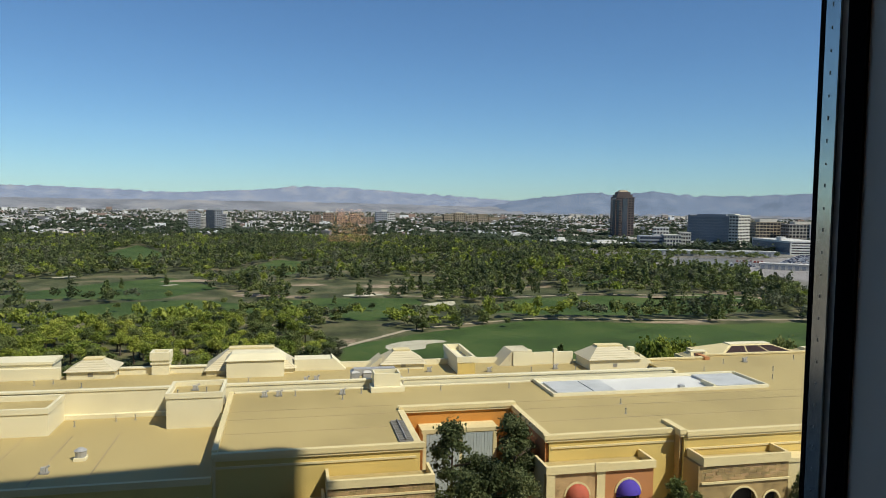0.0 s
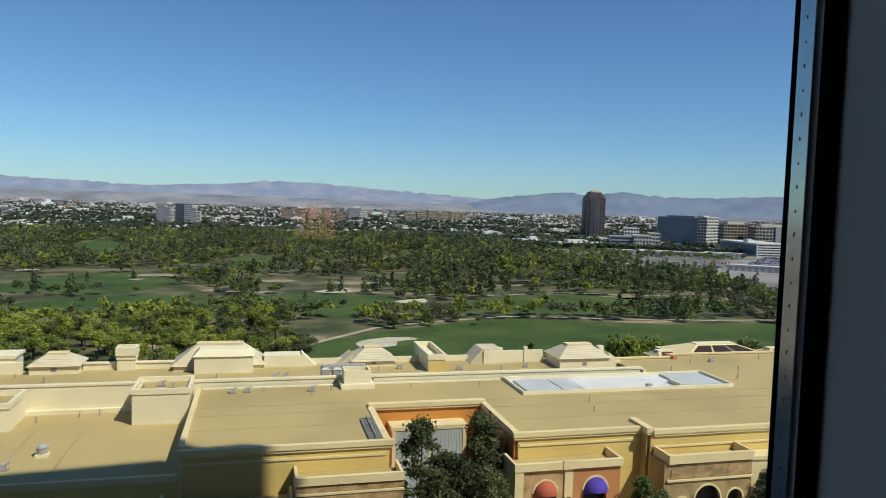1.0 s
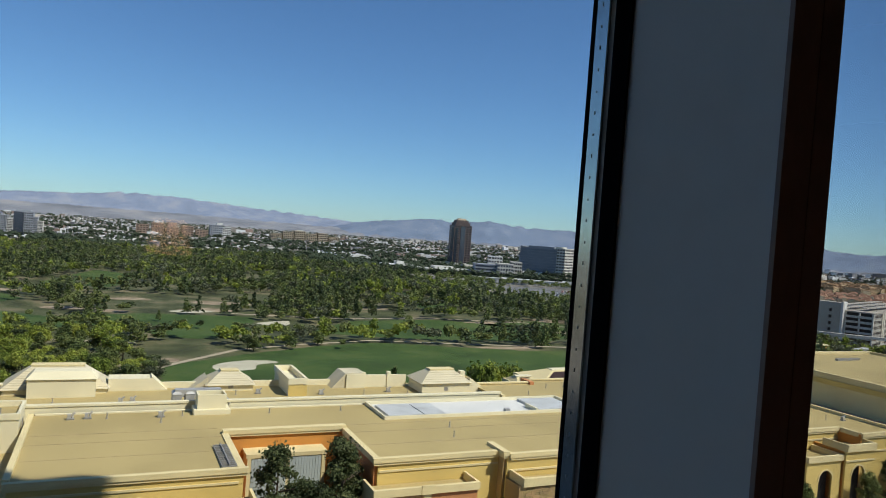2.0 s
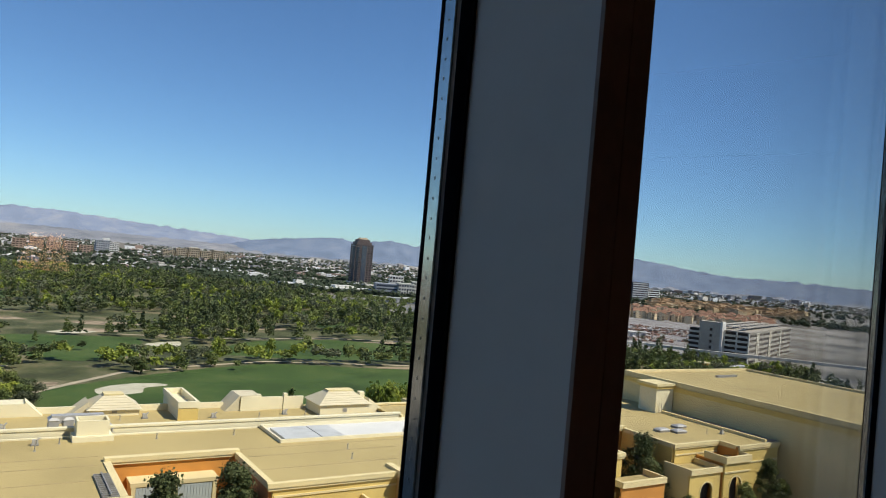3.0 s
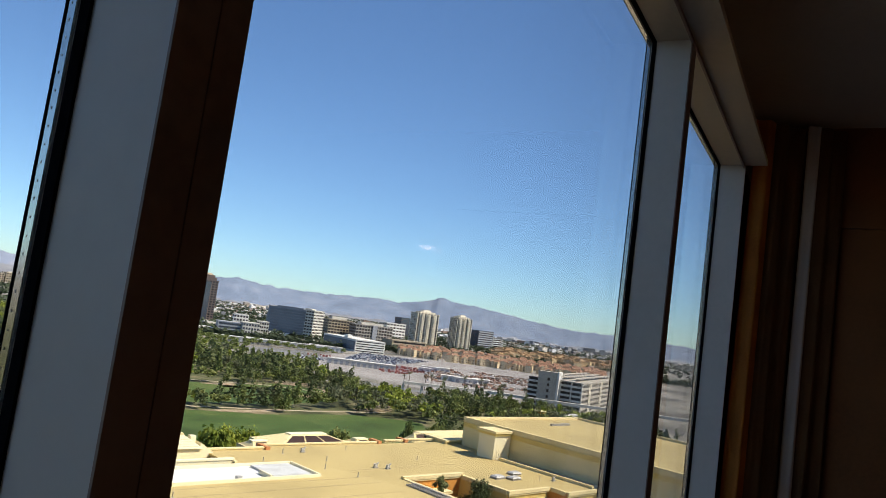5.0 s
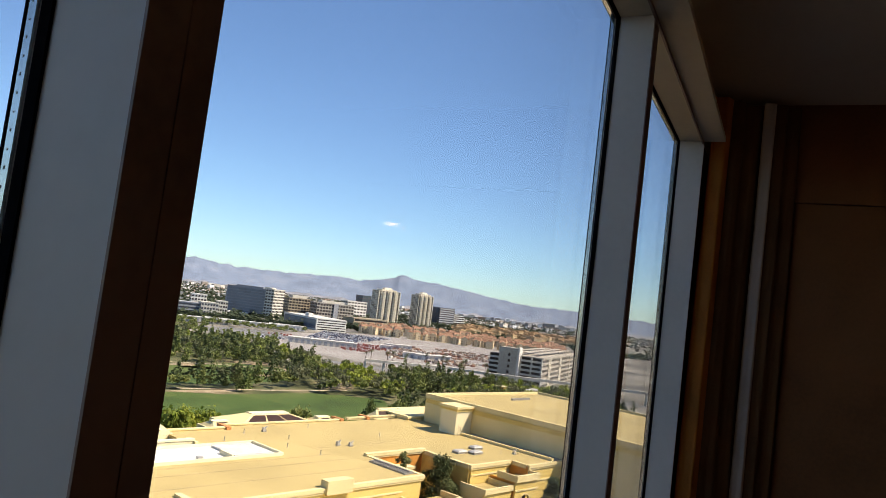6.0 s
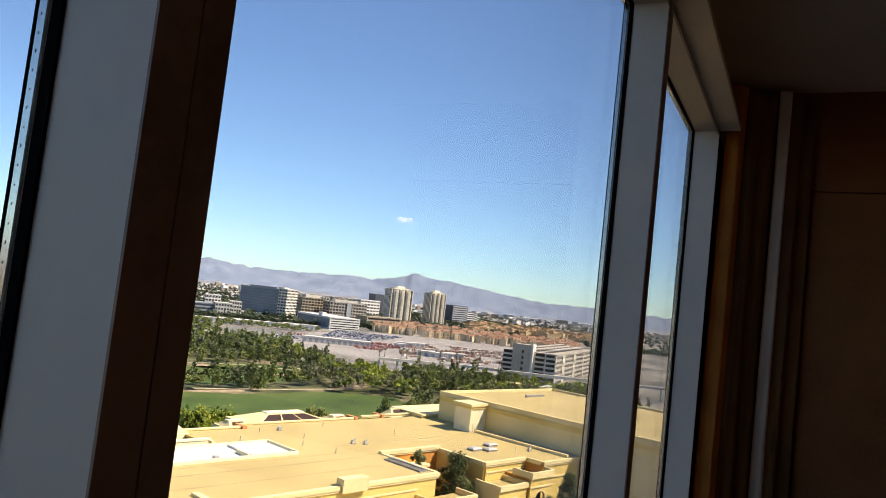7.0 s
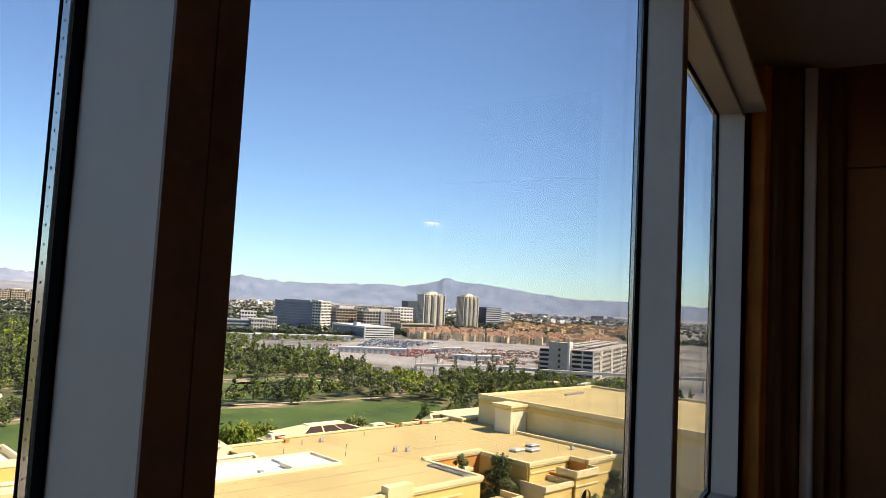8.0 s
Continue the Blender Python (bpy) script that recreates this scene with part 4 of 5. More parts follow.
for k in range(6):
    x, y, z = 326 + k * 3.6, 238 - k * 1.26, 4.6 + k * 0.72
    part("stair_post", Mesh().box(x, x + 0.4, y, y + 0.4, 0, z), WHITEC, st)
# red-roofed town houses
ROOFRED = palette("clay_roofs", [(0.33, 0.17, 0.10), (0.37, 0.20, 0.12), (0.28, 0.15, 0.095), (0.40, 0.24, 0.145)])
HOUSEWALL = palette("house_walls", [(0.56, 0.42, 0.25), (0.60, 0.48, 0.32), (0.50, 0.34, 0.20)])
rnd = random.Random(11)


def house(p, w, d, h, turn):
    s = thing("town_house", "tan town house with a clay-red gabled roof", "house", Matrix.Translation(p) @ pose(0, 0, 0, 0, 0, turn), "town houses")
    part("wall", Mesh().box(-w / 2, w / 2, -d / 2, d / 2, 0, h), HOUSEWALL, s)
    part("roof", Mesh().prism([(-w / 2 - 0.5, -d / 2 - 0.5, h), (w / 2 + 0.5, -d / 2 - 0.5, h), (w / 2 + 0.5, d / 2 + 0.5, h), (-w / 2 - 0.5, d / 2 + 0.5, h)],
                              [(-w / 2 + 1.5, -0.2, h + 3), (w / 2 - 1.5, -0.2, h + 3), (w / 2 - 1.5, 0.2, h + 3), (-w / 2 + 1.5, 0.2, h + 3)]), ROOFRED, s)
    part("gable_bay", Mesh().box(-w / 6, w / 6, -d / 2 - 1.6, -d / 2 - 0.02, 0, h + 1.2), HOUSEWALL, s)
    for x in (-w * 0.34, w * 0.34):
        for z in (1.6, 4.6):
            part("window", Mesh().box(x - 0.8, x + 0.8, -d / 2 - 0.06, -d / 2 - 0.003, z, z + 1.5), DARKGLASS, s)


for i in range(24):
    for j in range(6):
        az = 42.0 + i * 0.68 + rnd.uniform(-0.25, 0.25)
        d = 955 + j * 40 + rnd.uniform(-14, 14)
        house(polar(az, d), rnd.uniform(8, 12.5), rnd.uniform(7, 10), rnd.uniform(7, 10.5), -az + rnd.choice((0, 20, -25, 90)))


def scatter_mesh(name, boxes, material, label, category):
    """Many small separate boxes as one mesh."""
    n = len(boxes)
    b = np.array(boxes)            # x y z w d h turn
    c = np.array([(-1, -1, 0), (1, -1, 0), (1, 1, 0), (-1, 1, 0), (-1, -1, 1), (1, -1, 1), (1, 1, 1), (-1, 1, 1)], float)
    q = np.repeat(c[None], n, 0) * np.stack([b[:, 3] / 2, b[:, 4] / 2, b[:, 5]], 1)[:, None]
    co, si = np.cos(b[:, 6])[:, None], np.sin(b[:, 6])[:, None]
    v = np.stack([q[:, :, 0] * co - q[:, :, 1] * si + b[:, 0, None], q[:, :, 0] * si + q[:, :, 1] * co + b[:, 1, None], q[:, :, 2] + b[:, 2, None]], 2).reshape(-1, 3)
    f = np.array([(0, 1, 5, 4), (1, 2, 6, 5), (2, 3, 7, 6), (3, 0, 4, 7), (4, 5, 6, 7)])
    faces = (np.arange(n)[:, None, None] * 8 + f[None]).reshape(-1, 4)
    me = bpy.data.meshes.new(name)
    me.from_pydata(v.tolist(), [], faces.tolist())
    me.materials.append(material)
    return tagged(new(name, me), label, category, kind="stuff")


CITY = palette("city_paints", [(0.62, 0.61, 0.59), (0.36, 0.34, 0.31), (0.22, 0.22, 0.23), (0.72, 0.71, 0.69), (0.28, 0.25, 0.22), (0.46, 0.44, 0.40), (0.14, 0.14, 0.15), (0.58, 0.53, 0.46), (0.66, 0.66, 0.66), (0.30, 0.21, 0.17)])
rnd = random.Random(21)
boxes = []
while len(boxes) < 7500:
    az, d = rnd.uniform(-32, 80), 1050 * math.exp(rnd.uniform(0, 1.42))
    p = polar(az, d)
    if inside((p.x, p.y), GOLF) or (az > 40 and d < (2300 if az > 44 else 1300)) or (az > 60 and d < 700) or (d < 1900 and rnd.random() < 0.55):
        continue
    if noise.noise((p.x / 220, p.y / 220, 3.1)) < -0.22:
        continue
    w = rnd.uniform(8, 20) * (2.4 if rnd.random() < 0.10 else 1)
    h = rnd.uniform(2.6, 5.2) * (2.0 if rnd.random() < 0.04 else 1)
    boxes.append((p.x, p.y, 0, w, rnd.uniform(8, 20), h, radians(rnd.choice((0, 8, -20)))))
    if rnd.random() < 0.3:
        boxes.append((p.x, p.y, h, w * 0.4, 5, 1.6, 0))
scatter_mesh("far_city", boxes, CITY, "far spread of low white, tan and grey city buildings", "city")
boxes = []
for k in range(40):       # larger pale blocks in the plain
    az, d = rnd.uniform(-25, 62), rnd.uniform(2300, 3900)
    p = polar(az, d)
    for j in range(rnd.randint(1, 3)):
        boxes.append((p.x + j * 30, p.y, 0, rnd.uniform(16, 36), 16, rnd.uniform(9, 18), radians(rnd.choice((0, 10)))))
for k in range(26):       # a low dark resort skyline far behind the villas
    p = polar(48.6 + k * 0.42, 3500 + rnd.uniform(-200, 200))
    boxes.append((p.x, p.y, 0, rnd.uniform(16, 42), 24, rnd.uniform(8, 22), radians(-50)))
scatter_mesh("far_blocks", boxes, CITY, "scattered mid-rise blocks standing in the far city", "city")
# vehicles and stores on the yard
CARS = palette("car_paints", [(0.05, 0.06, 0.09), (0.12, 0.13, 0.16), (0.45, 0.46, 0.48), (0.04, 0.05, 0.10), (0.20, 0.22, 0.26), (0.6, 0.6, 0.6)], 0.35)
REDS = palette("red_plant_paints", [(0.34, 0.07, 0.055), (0.28, 0.10, 0.08), (0.42, 0.20, 0.16), (0.22, 0.06, 0.055), (0.45, 0.42, 0.40)], 0.5)


def yard_arc(rows, step, size, seed, keep=0.84):
    """Rows across the yard, each from one bearing to another at its own distance."""
    r = random.Random(seed)
    out = []
    for dist, a0, a1 in rows:
        n = int(radians(a1 - a0) * dist / step)
        for k in range(n):
            if r.random() > keep:
                continue
            p = polar(a0 + (a1 - a0) * k / n, dist + r.uniform(-0.6, 0.6))
            w, d, h = [v * r.uniform(0.9, 1.1) for v in size]
            ax = radians(-42) + r.uniform(-0.03, 0.03)
            out.append((p.x, p.y, 0.12, w, d, h * 0.55, ax))
            out.append((p.x, p.y, 0.12 + h * 0.55, w * 0.9, d * 0.55, h * 0.45, ax))
    return out


scatter_mesh("parked_cars", yard_arc([(690 + 13 * k, 37.2 + 0.12 * k, 40.6 + 0.26 * k) for k in range(15)], 2.8, (1.9, 4.6, 1.5), 1), CARS, "rows of dark parked cars on the concrete yard", "cars")
scatter_mesh("parked_cars", yard_arc([(668, 33.2, 35.0), (682, 33.0, 36.4), (700, 34.0, 37.0)], 3.0, (1.9, 4.6, 1.5), 4, 0.6), CARS, "rows of dark parked cars on the concrete yard", "cars")
scatter_mesh("red_machines", yard_arc([(640 + 7 * k, 40.2 + 0.1 * k, 42.4 + 0.2 * k) for k in range(13)], 2.7, (1.8, 3.6, 1.7), 2, 0.8), REDS, "rows of red lifting machines parked on the yard", "machines")
scatter_mesh("red_machines", yard_arc([(735, 34.2, 36.6), (690, 43.6, 45.2)], 3.0, (1.9, 4.5, 1.8), 6, 0.7), REDS, "rows of red lifting machines parked on the yard", "machines")
rnd = random.Random(8)
boxes = []
for k in range(1500):
    az, d = rnd.uniform(44.0, 53.5), rnd.uniform(605, 800)
    p = polar(az, d)
    if noise.noise((p.x / 28, p.y / 28, 2.2)) < -0.05:
        continue
    boxes.append((p.x, p.y, 0.12, rnd.uniform(0.8, 4.5), rnd.uniform(0.8, 3), rnd.uniform(0.3, 1.8), rnd.uniform(0, 3)))
scatter_mesh("yard_stores", boxes, palette("yard_store_paints", [(0.22, 0.16, 0.12), (0.42, 0.36, 0.30), (0.30, 0.20, 0.15), (0.16, 0.14, 0.13), (0.34, 0.17, 0.12), (0.55, 0.52, 0.48)], 0.7), "pallets, scrap and building stores strewn on the yard", "stores")


def long_shed(az, d, length, depth, h, turn, material, label):
    s = building("yard_shed", label, az, d, turn, "shed")
    part("wall", Mesh().box(-length / 2, length / 2, -depth / 2, depth / 2, 0.1, h), material, s)
    part("roof", Mesh().box(-length / 2 - 0.4, length / 2 + 0.4, -depth / 2 - 0.4, depth / 2 + 0.4, h, h + 0.4), WHITEC, s)
    n = max(2, int(length / 5))
    for k in range(n):
        u = -length / 2 + (k + 0.5) * length / n
        part("door", Mesh().box(u - 1.4, u + 1.4, -depth / 2 - 0.08, -depth / 2 - 0.003, 0.2, h * 0.72), GREYC, s)


long_shed(38.9, 662, 62, 9, 5.0, -38, PALEC, "long low white shed with a row of doors on the yard")
for az, d, ln in ((46.0, 640, 16), (46.9, 634, 13), (47.7, 640, 12), (48.4, 648, 15), (44.3, 728, 17), (45.3, 735, 15), (43.9, 700, 12)):
    long_shed(az, d, ln, 7, 4.2, -az, WHITEC, "small white store shed standing on the yard")
# pale wall and sheds beyond the road
for az, d, ln in ((29.5, 800, 60), (33.0, 815, 90), (36.0, 835, 40)):
    long_shed(az, d, ln, 8, 5.5, -az, WHITEC, "long white boundary building among the avenue trees")
# tan villas beyond the town houses
vw, vr = [], []
rnd = random.Random(61)
for k in range(190):
    az = rnd.uniform(49.0, 60.0)
    d = rnd.uniform(1330, 1800) + (az - 49) * 8
    p = polar(az, d)
    vw.append((p.x, p.y, 0, rnd.uniform(12, 26), rnd.uniform(10, 16), rnd.uniform(5, 11), radians(rnd.choice((-50, -20, 10)))))
    vr.append((p.x, p.y, vw[-1][5], vw[-1][3] * 1.06, vw[-1][4] * 1.06, 0.7, vw[-1][6]))
    vr.append((p.x, p.y, vw[-1][5] + 0.7, vw[-1][3] * 0.6, vw[-1][4] * 0.5, 1.2, vw[-1][6]))
scatter_mesh("villa_walls", vw, palette("villa_paints", [(0.46, 0.33, 0.19), (0.52, 0.40, 0.25), (0.40, 0.27, 0.15)]), "tan walls of villas crowded beyond the town houses", "villas")
scatter_mesh("villa_roofs", vr, palette("villa_roof_paints", [(0.42, 0.27, 0.14), (0.47, 0.31, 0.17), (0.36, 0.22, 0.12)]), "sandy orange stepped roofs of the far villas", "roofs")
# white roofs and low walls on the golf course's far edge
boxes = []
rnd = random.Random(31)
for k in range(60):
    x = -300 + k * 9 + rnd.uniform(-3, 3)
    boxes.append((x, 1012 + rnd.uniform(0, 14), 0, rnd.uniform(8, 22), 8, rnd.uniform(3, 6.5), 0))
for k in range(22):
    boxes.append((160 + k * 6.5, 1000 - k * 9, 0, rnd.uniform(8, 18), 8, rnd.uniform(3, 6), radians(-40)))
scatter_mesh("edge_houses", boxes, palette("edge_paints", [(0.72, 0.70, 0.66), (0.66, 0.60, 0.5), (0.75, 0.74, 0.72), (0.5, 0.4, 0.3)]), "line of white low houses along the course's edge", "houses")

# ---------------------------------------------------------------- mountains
# Rock and gravel colours carry the blue and mauve haze of distance.
RIDGE_NEAR = mat("hazed_blue_grey_rock", (0.160, 0.205, 0.285), 1.0, 0.10, 0.010, 0.07, 0, tint=(0.20, 0.24, 0.31))
RIDGE_FAR = mat("hazed_mauve_rock", (0.205, 0.245, 0.33), 1.0, 0.09, 0.010, 0.07, 0, tint=(0.275, 0.295, 0.345))
FAN = mat("hazed_pale_gravel", (0.22, 0.23, 0.255), 1.0, 0.2, 0.004, 0.02, 0, tint=(0.30, 0.29, 0.29))


def ridge(name, dist, heights, jag, material, label, seed):
    """A range round the plain: crest elevations in degrees at azimuths, roughened and folded into spurs."""
    az = np.linspace(-60, 110, 700)
    crest = np.interp(az, [a for a, _ in heights], [h for _, h in heights])
    rows = 14
    vs, fs = [], []
    for j in range(rows):
        f = j / (rows - 1)
        for i, a in enumerate(az):
            rough = noise.fractal((a * 1.6, seed, 0), 0.9, 2.0, 7) * jag
            top = EYE_Z + math.tan(radians(crest[i] + rough * f ** 9)) * dist
            spur = noise.fractal((a * 1.4, seed + 3, f * 4.0), 1.0, 2.0, 5)
            d = dist - (1 - f) * 330 + spur * 95 * (1 - f) * f
            p = polar(a, d)
            vs.append((p.x, p.y, max(-2, top * f ** 1.15 + (spur * 16 * (1 - f) if j else 0))))
    n = len(az)
    for j in range(rows - 1):
        for i in range(n - 1):
            fs.append((j * n + i, j * n + i + 1, (j + 1) * n + i + 1, (j + 1) * n + i))
    me = bpy.data.meshes.new(name)
    me.from_pydata(vs, [], fs)
    for poly in me.polygons:
        poly.use_smooth = True
    me.materials.append(material)
    return tagged(new(name, me), label, "mountains", kind="structure")


ridge("mountain_range_far", 4780, [(-60, 0.9), (-17, 0.95), (-12, 0.8), (-8, 0.66), (-1.6, 1.04), (0.7, 1.3), (4.7, 1.26), (9.3, 0.93), (14, 0.68), (17.6, 0.42), (24, 0.4), (40, 0.4), (110, 0.6)], 0.15, RIDGE_FAR, "desert mountains with pale mauve haze put into their colour", 1.0)
ridge("alluvial_slope", 4380, [(-60, 0.05), (-8, 0.1), (5, 0.05), (15, -0.1), (24, -0.1), (34, 0.0), (44, 0.05), (52, -0.05), (60, -0.1), (110, 0.0)], 0.10, FAN, "pale gravel slopes under the mountains, bluish haze put into their colour", 4.0)
ridge("mountain_range_near", 4450, [(-60, -0.4), (15, -0.4), (17.5, 0.35), (19.7, 0.7), (21.3, 0.85), (23.9, 1.16), (26, 0.95), (28.4, 1.28), (31.6, 0.95), (36, 1.02), (39.5, 1.2), (41.3, 1.1), (43.1, 1.5), (43.8, 1.62), (44.2, 1.92), (44.8, 1.92), (45.3, 1.7), (47.2, 1.6), (49.4, 1.36), (52.1, 1.0), (54.8, 0.72), (58.2, 0.78), (64, 0.6), (80, 0.5), (110, 0.5)], 0.14, RIDGE_NEAR, "desert mountain ridge behind the city, blue-grey haze put into its colour", 7.0)

# ---------------------------------------------------------------- trees
BARK = mat("grey_brown_bark", (0.10, 0.075, 0.055), 0.95, 0.2, 1, 8, 0)
LEAF_MID = leaf("mid_green_leaves", (0.15, 0.19, 0.06), (0.22, 0.24, 0.085))
LEAF_DARK = leaf("dark_pine_needles", (0.090, 0.118, 0.048), (0.15, 0.17, 0.072))
LEAF_YELLOW = leaf("yellow_green_leaves", (0.27, 0.33, 0.055), (0.36, 0.38, 0.09))
LEAF_GREY = leaf("grey_green_leaves", (0.14, 0.155, 0.085), (0.19, 0.20, 0.12))


def crown_quads(rng, h, r, kind, n, size):
    """Leaf sprays as four-cornered sheets, gathered in lobes; returns the corner points."""
    lobes = []
    if kind == "court":
        for k in range(60):
            a, f = rng.uniform(0, 6.28), rng.uniform(0, 1)
            q = r * 0.85 * math.sqrt(rng.uniform(0.05, 1)) * (1 - 0.75 * f ** 1.6)
            lobes.append((math.cos(a) * q, math.sin(a) * q, h * (0.30 + 0.66 * f), r * rng.uniform(0.14, 0.30)))
    elif kind == "sparse":
        for k in range(26):
            f = rng.uniform(0, 1)
            a, q = rng.uniform(0, 6.28), r * (1 - 0.6 * f) * rng.uniform(0.3, 0.9)
            lobes.append((math.cos(a) * q, math.sin(a) * q, h * (0.45 + 0.5 * f), r * rng.uniform(0.12, 0.24)))
    elif kind == "pine":
        for k in range(22):
            f = 0.22 + 0.74 * k / 21
            a = k * 2.4 + rng.uniform(-0.5, 0.5)
            q = r * (1.0 - 0.72 * (k / 21) ** 1.3) * rng.uniform(0.15, 0.68)
            lobes.append((math.cos(a) * q, math.sin(a) * q, h * f, r * (0.44 - 0.22 * k / 21)))
    else:
        lobes.append((0, 0, h * 0.62, r * 0.62))
        for k in range(9):
            a, e = rng.uniform(0, 6.28), rng.uniform(-0.4, 1.0)
            q = r * 0.62
            lobes.append((math.cos(a) * q * math.cos(e), math.sin(a) * q * math.cos(e), h * 0.60 + math.sin(e) * h * 0.26, r * rng.uniform(0.30, 0.46)))
    lob = np.array(lobes)
    pick = rng.choice(len(lob), n, p=lob[:, 3] ** 2 / (lob[:, 3] ** 2).sum())
    d = rng.normal(size=(n, 3))
    d /= np.linalg.norm(d, axis=1)[:, None]
    rad = np.minimum(np.abs(rng.normal(0.62, 0.34, n)), 1.35)
    c = lob[pick, :3] + d * (lob[pick, 3] * rad)[:, None] * np.array([1, 1, 0.8])
    c[:, 2] = np.maximum(c[:, 2], h * 0.16)
    nrm = d + rng.normal(size=(n, 3)) * 0.55
    nrm /= np.linalg.norm(nrm, axis=1)[:, None]
    u = np.cross(nrm, rng.normal(size=(n, 3)))
    u /= np.linalg.norm(u, axis=1)[:, None]
    w = np.cross(nrm, u)
    s = (size * rng.uniform(0.6, 1.4, n))[:, None]
    k = rng.uniform(0.5, 1.0, n)[:, None]
    return np.stack([c - u * s, c - w * s * k + nrm * s * 0.2, c + u * s, c + w * s * k - nrm * s * 0.25], 1)


def quad_mesh(name, q, material):
    n = len(q)
    me = bpy.data.meshes.new(name)
    me.vertices.add(n * 4)
    me.vertices.foreach_set("co", np.ascontiguousarray(q, dtype=np.float32).ravel())
    me.loops.add(n * 4)
    me.loops.foreach_set("vertex_index", np.arange(n * 4, dtype=np.int32))
    me.polygons.add(n)
    me.polygons.foreach_set("loop_start", np.arange(0, n * 4, 4, dtype=np.int32))
    me.update(calc_edges=True)
    me.materials.append(material)
    return me


TREES = []
for i, (kind, h, r, m, word) in enumerate((("broad", 9, 3.6, LEAF_MID, "green leafy"), ("broad", 11, 3.7, LEAF_YELLOW, "yellow-green leafy"), ("pine", 12, 3.4, LEAF_DARK, "dark green pine"),
                                           ("broad", 8, 3.8, LEAF_DARK, "dark green leafy"), ("pine", 10, 3.6, LEAF_MID, "mid-green pine"), ("broad", 10, 4.6, LEAF_GREY, "grey-green leafy"),
                                           ("pine", 14, 3.9, LEAF_DARK, "tall dark pine"), ("broad", 7, 3.2, LEAF_YELLOW, "young yellow-green"))):
    rng = np.random.default_rng(100 + i)
    crown = quad_mesh("crown", crown_quads(rng, h, r, kind, 1750, 0.27), m)
    tm = Mesh()
    tm.tube((0, 0, -0.2), (0.1, 0.1, h * 0.45), 0.28, 7, 0.18)
    tm.tube((0.1, 0.1, h * 0.45), (0, 0, h * 0.8), 0.18, 6, 0.05)
    for k in range(6):
        a = rng.uniform(0, 6.28)
        z = h * rng.uniform(0.25, 0.6)
        tm.tube((0.05, 0.05, z), (math.cos(a) * r * 0.6, math.sin(a) * r * 0.6, z + h * 0.16), 0.11, 5, 0.03)
    trunk = tm.data("trunk")
    trunk.materials.append(BARK)
    TREES.append((crown, trunk, h, word, m, kind, r))


def tree(k, p, scale, turn):
    crown, trunk, h, word, _, _, _ = TREES[k]
    s = thing("tree", word + " tree standing on the golf course grass", "tree", Matrix.Translation(p) @ pose(0, 0, 0, 0, 0, turn) @ Matrix.Diagonal((scale[0], scale[0], scale[1], 1)), "golf course trees")
    part("trunk", trunk, BARK, s)
    part("crown", crown, None, s)


rnd = random.Random(77)
KEEP_OFF = FAIRWAYS + BUNKERS
near, far = [], []
PATHS = [(-8, 205), (8, 236), (21, 251), (45, 277), (68, 288), (108, 301), (150, 292), (200, 284)]
cells = []
for gy in range(160, 1005, 7):
    for gx in range(-420, 480, 7):
        px, py = gx + rnd.uniform(-3.2, 3.2), gy + rnd.uniform(-3.2, 3.2)
        if not inside((px, py), GOLF) or px < -0.42 * py - 25:
            continue
        if any(inside((px, py), f) for f in KEEP_OFF):
            continue
        if min((Vector((px, py)) - Vector(q)).length for q in PATHS) < 4:
            continue
        cells.append((px, py))
# single trees on the fairways
LONE = [(46, 282), (70, 293), (88, 280), (-58, 372), (-30, 352), (-8, 356), (22, 352), (38, 330), (150, 296), (112, 308), (200, 292), (-75, 340), (-20, 372), (150, 360), (210, 330), (96, 330), (-90, 420), (-70, 440)]
for px, py in cells:
    dens = noise.noise((px / 46, py / 46, 0.7)) + 0.5 * noise.noise((px / 16, py / 16, 4.0))
    belt = 0.22 if py > 480 or px > 90 else 0.12
    if py < 215 and px > 190:
        belt = 0.62
    elif px > 215 and py < 420:
        belt = 0.5
    elif py < 200 and px > -20:
        belt = -0.12 if 70 < px < 150 else -0.2
    elif px < 14 and py < 300:
        belt = 0.55
    elif 286 < py < 306 and 40 < px < 245:
        belt = 0.6
    elif px < 60 and 330 < py < 480:
        belt = -0.02
    elif py > 480:
        belt = 0.38
    if py > 700:
        belt = 0.8
    if dens + belt < 0.16:
        continue
    d = math.hypot(px, py)
    kind = noise.noise((px / 70, py / 70, 9.0)) + rnd.uniform(-0.35, 0.35)
    if px < 10 and py < 330:
        k = rnd.choice((0, 1, 4, 1, 7, 3, 1, 0))
    elif kind > 0.22:
        k = rnd.choice((1, 5, 0, 7))
    elif kind > -0.15:
        k = rnd.choice((0, 3, 4, 0, 5))
    else:
        k = rnd.choice((2, 4, 3, 6))
    (near if d < 345 and len(near) < 400 else far).append((k, px, py, rnd.uniform(0.7, 1.2) * (1.1 if px > 120 else 1.0), rnd.uniform(0.6, 1.05) * (1.2 if px > 120 else 1.0), rnd.uniform(0, 360)))
for px, py in LONE:
    near.append((rnd.choice((0, 3, 1, 4)), px, py, rnd.uniform(0.5, 0.7), rnd.uniform(0.5, 0.8), rnd.uniform(0, 360)))
near.sort(key=lambda q: math.hypot(q[1], q[2]))
far += near[290:]
near = near[:290]
for k, px, py, a, b, turn in near:
    tree(k, (px, py, 0), (a, b), turn)
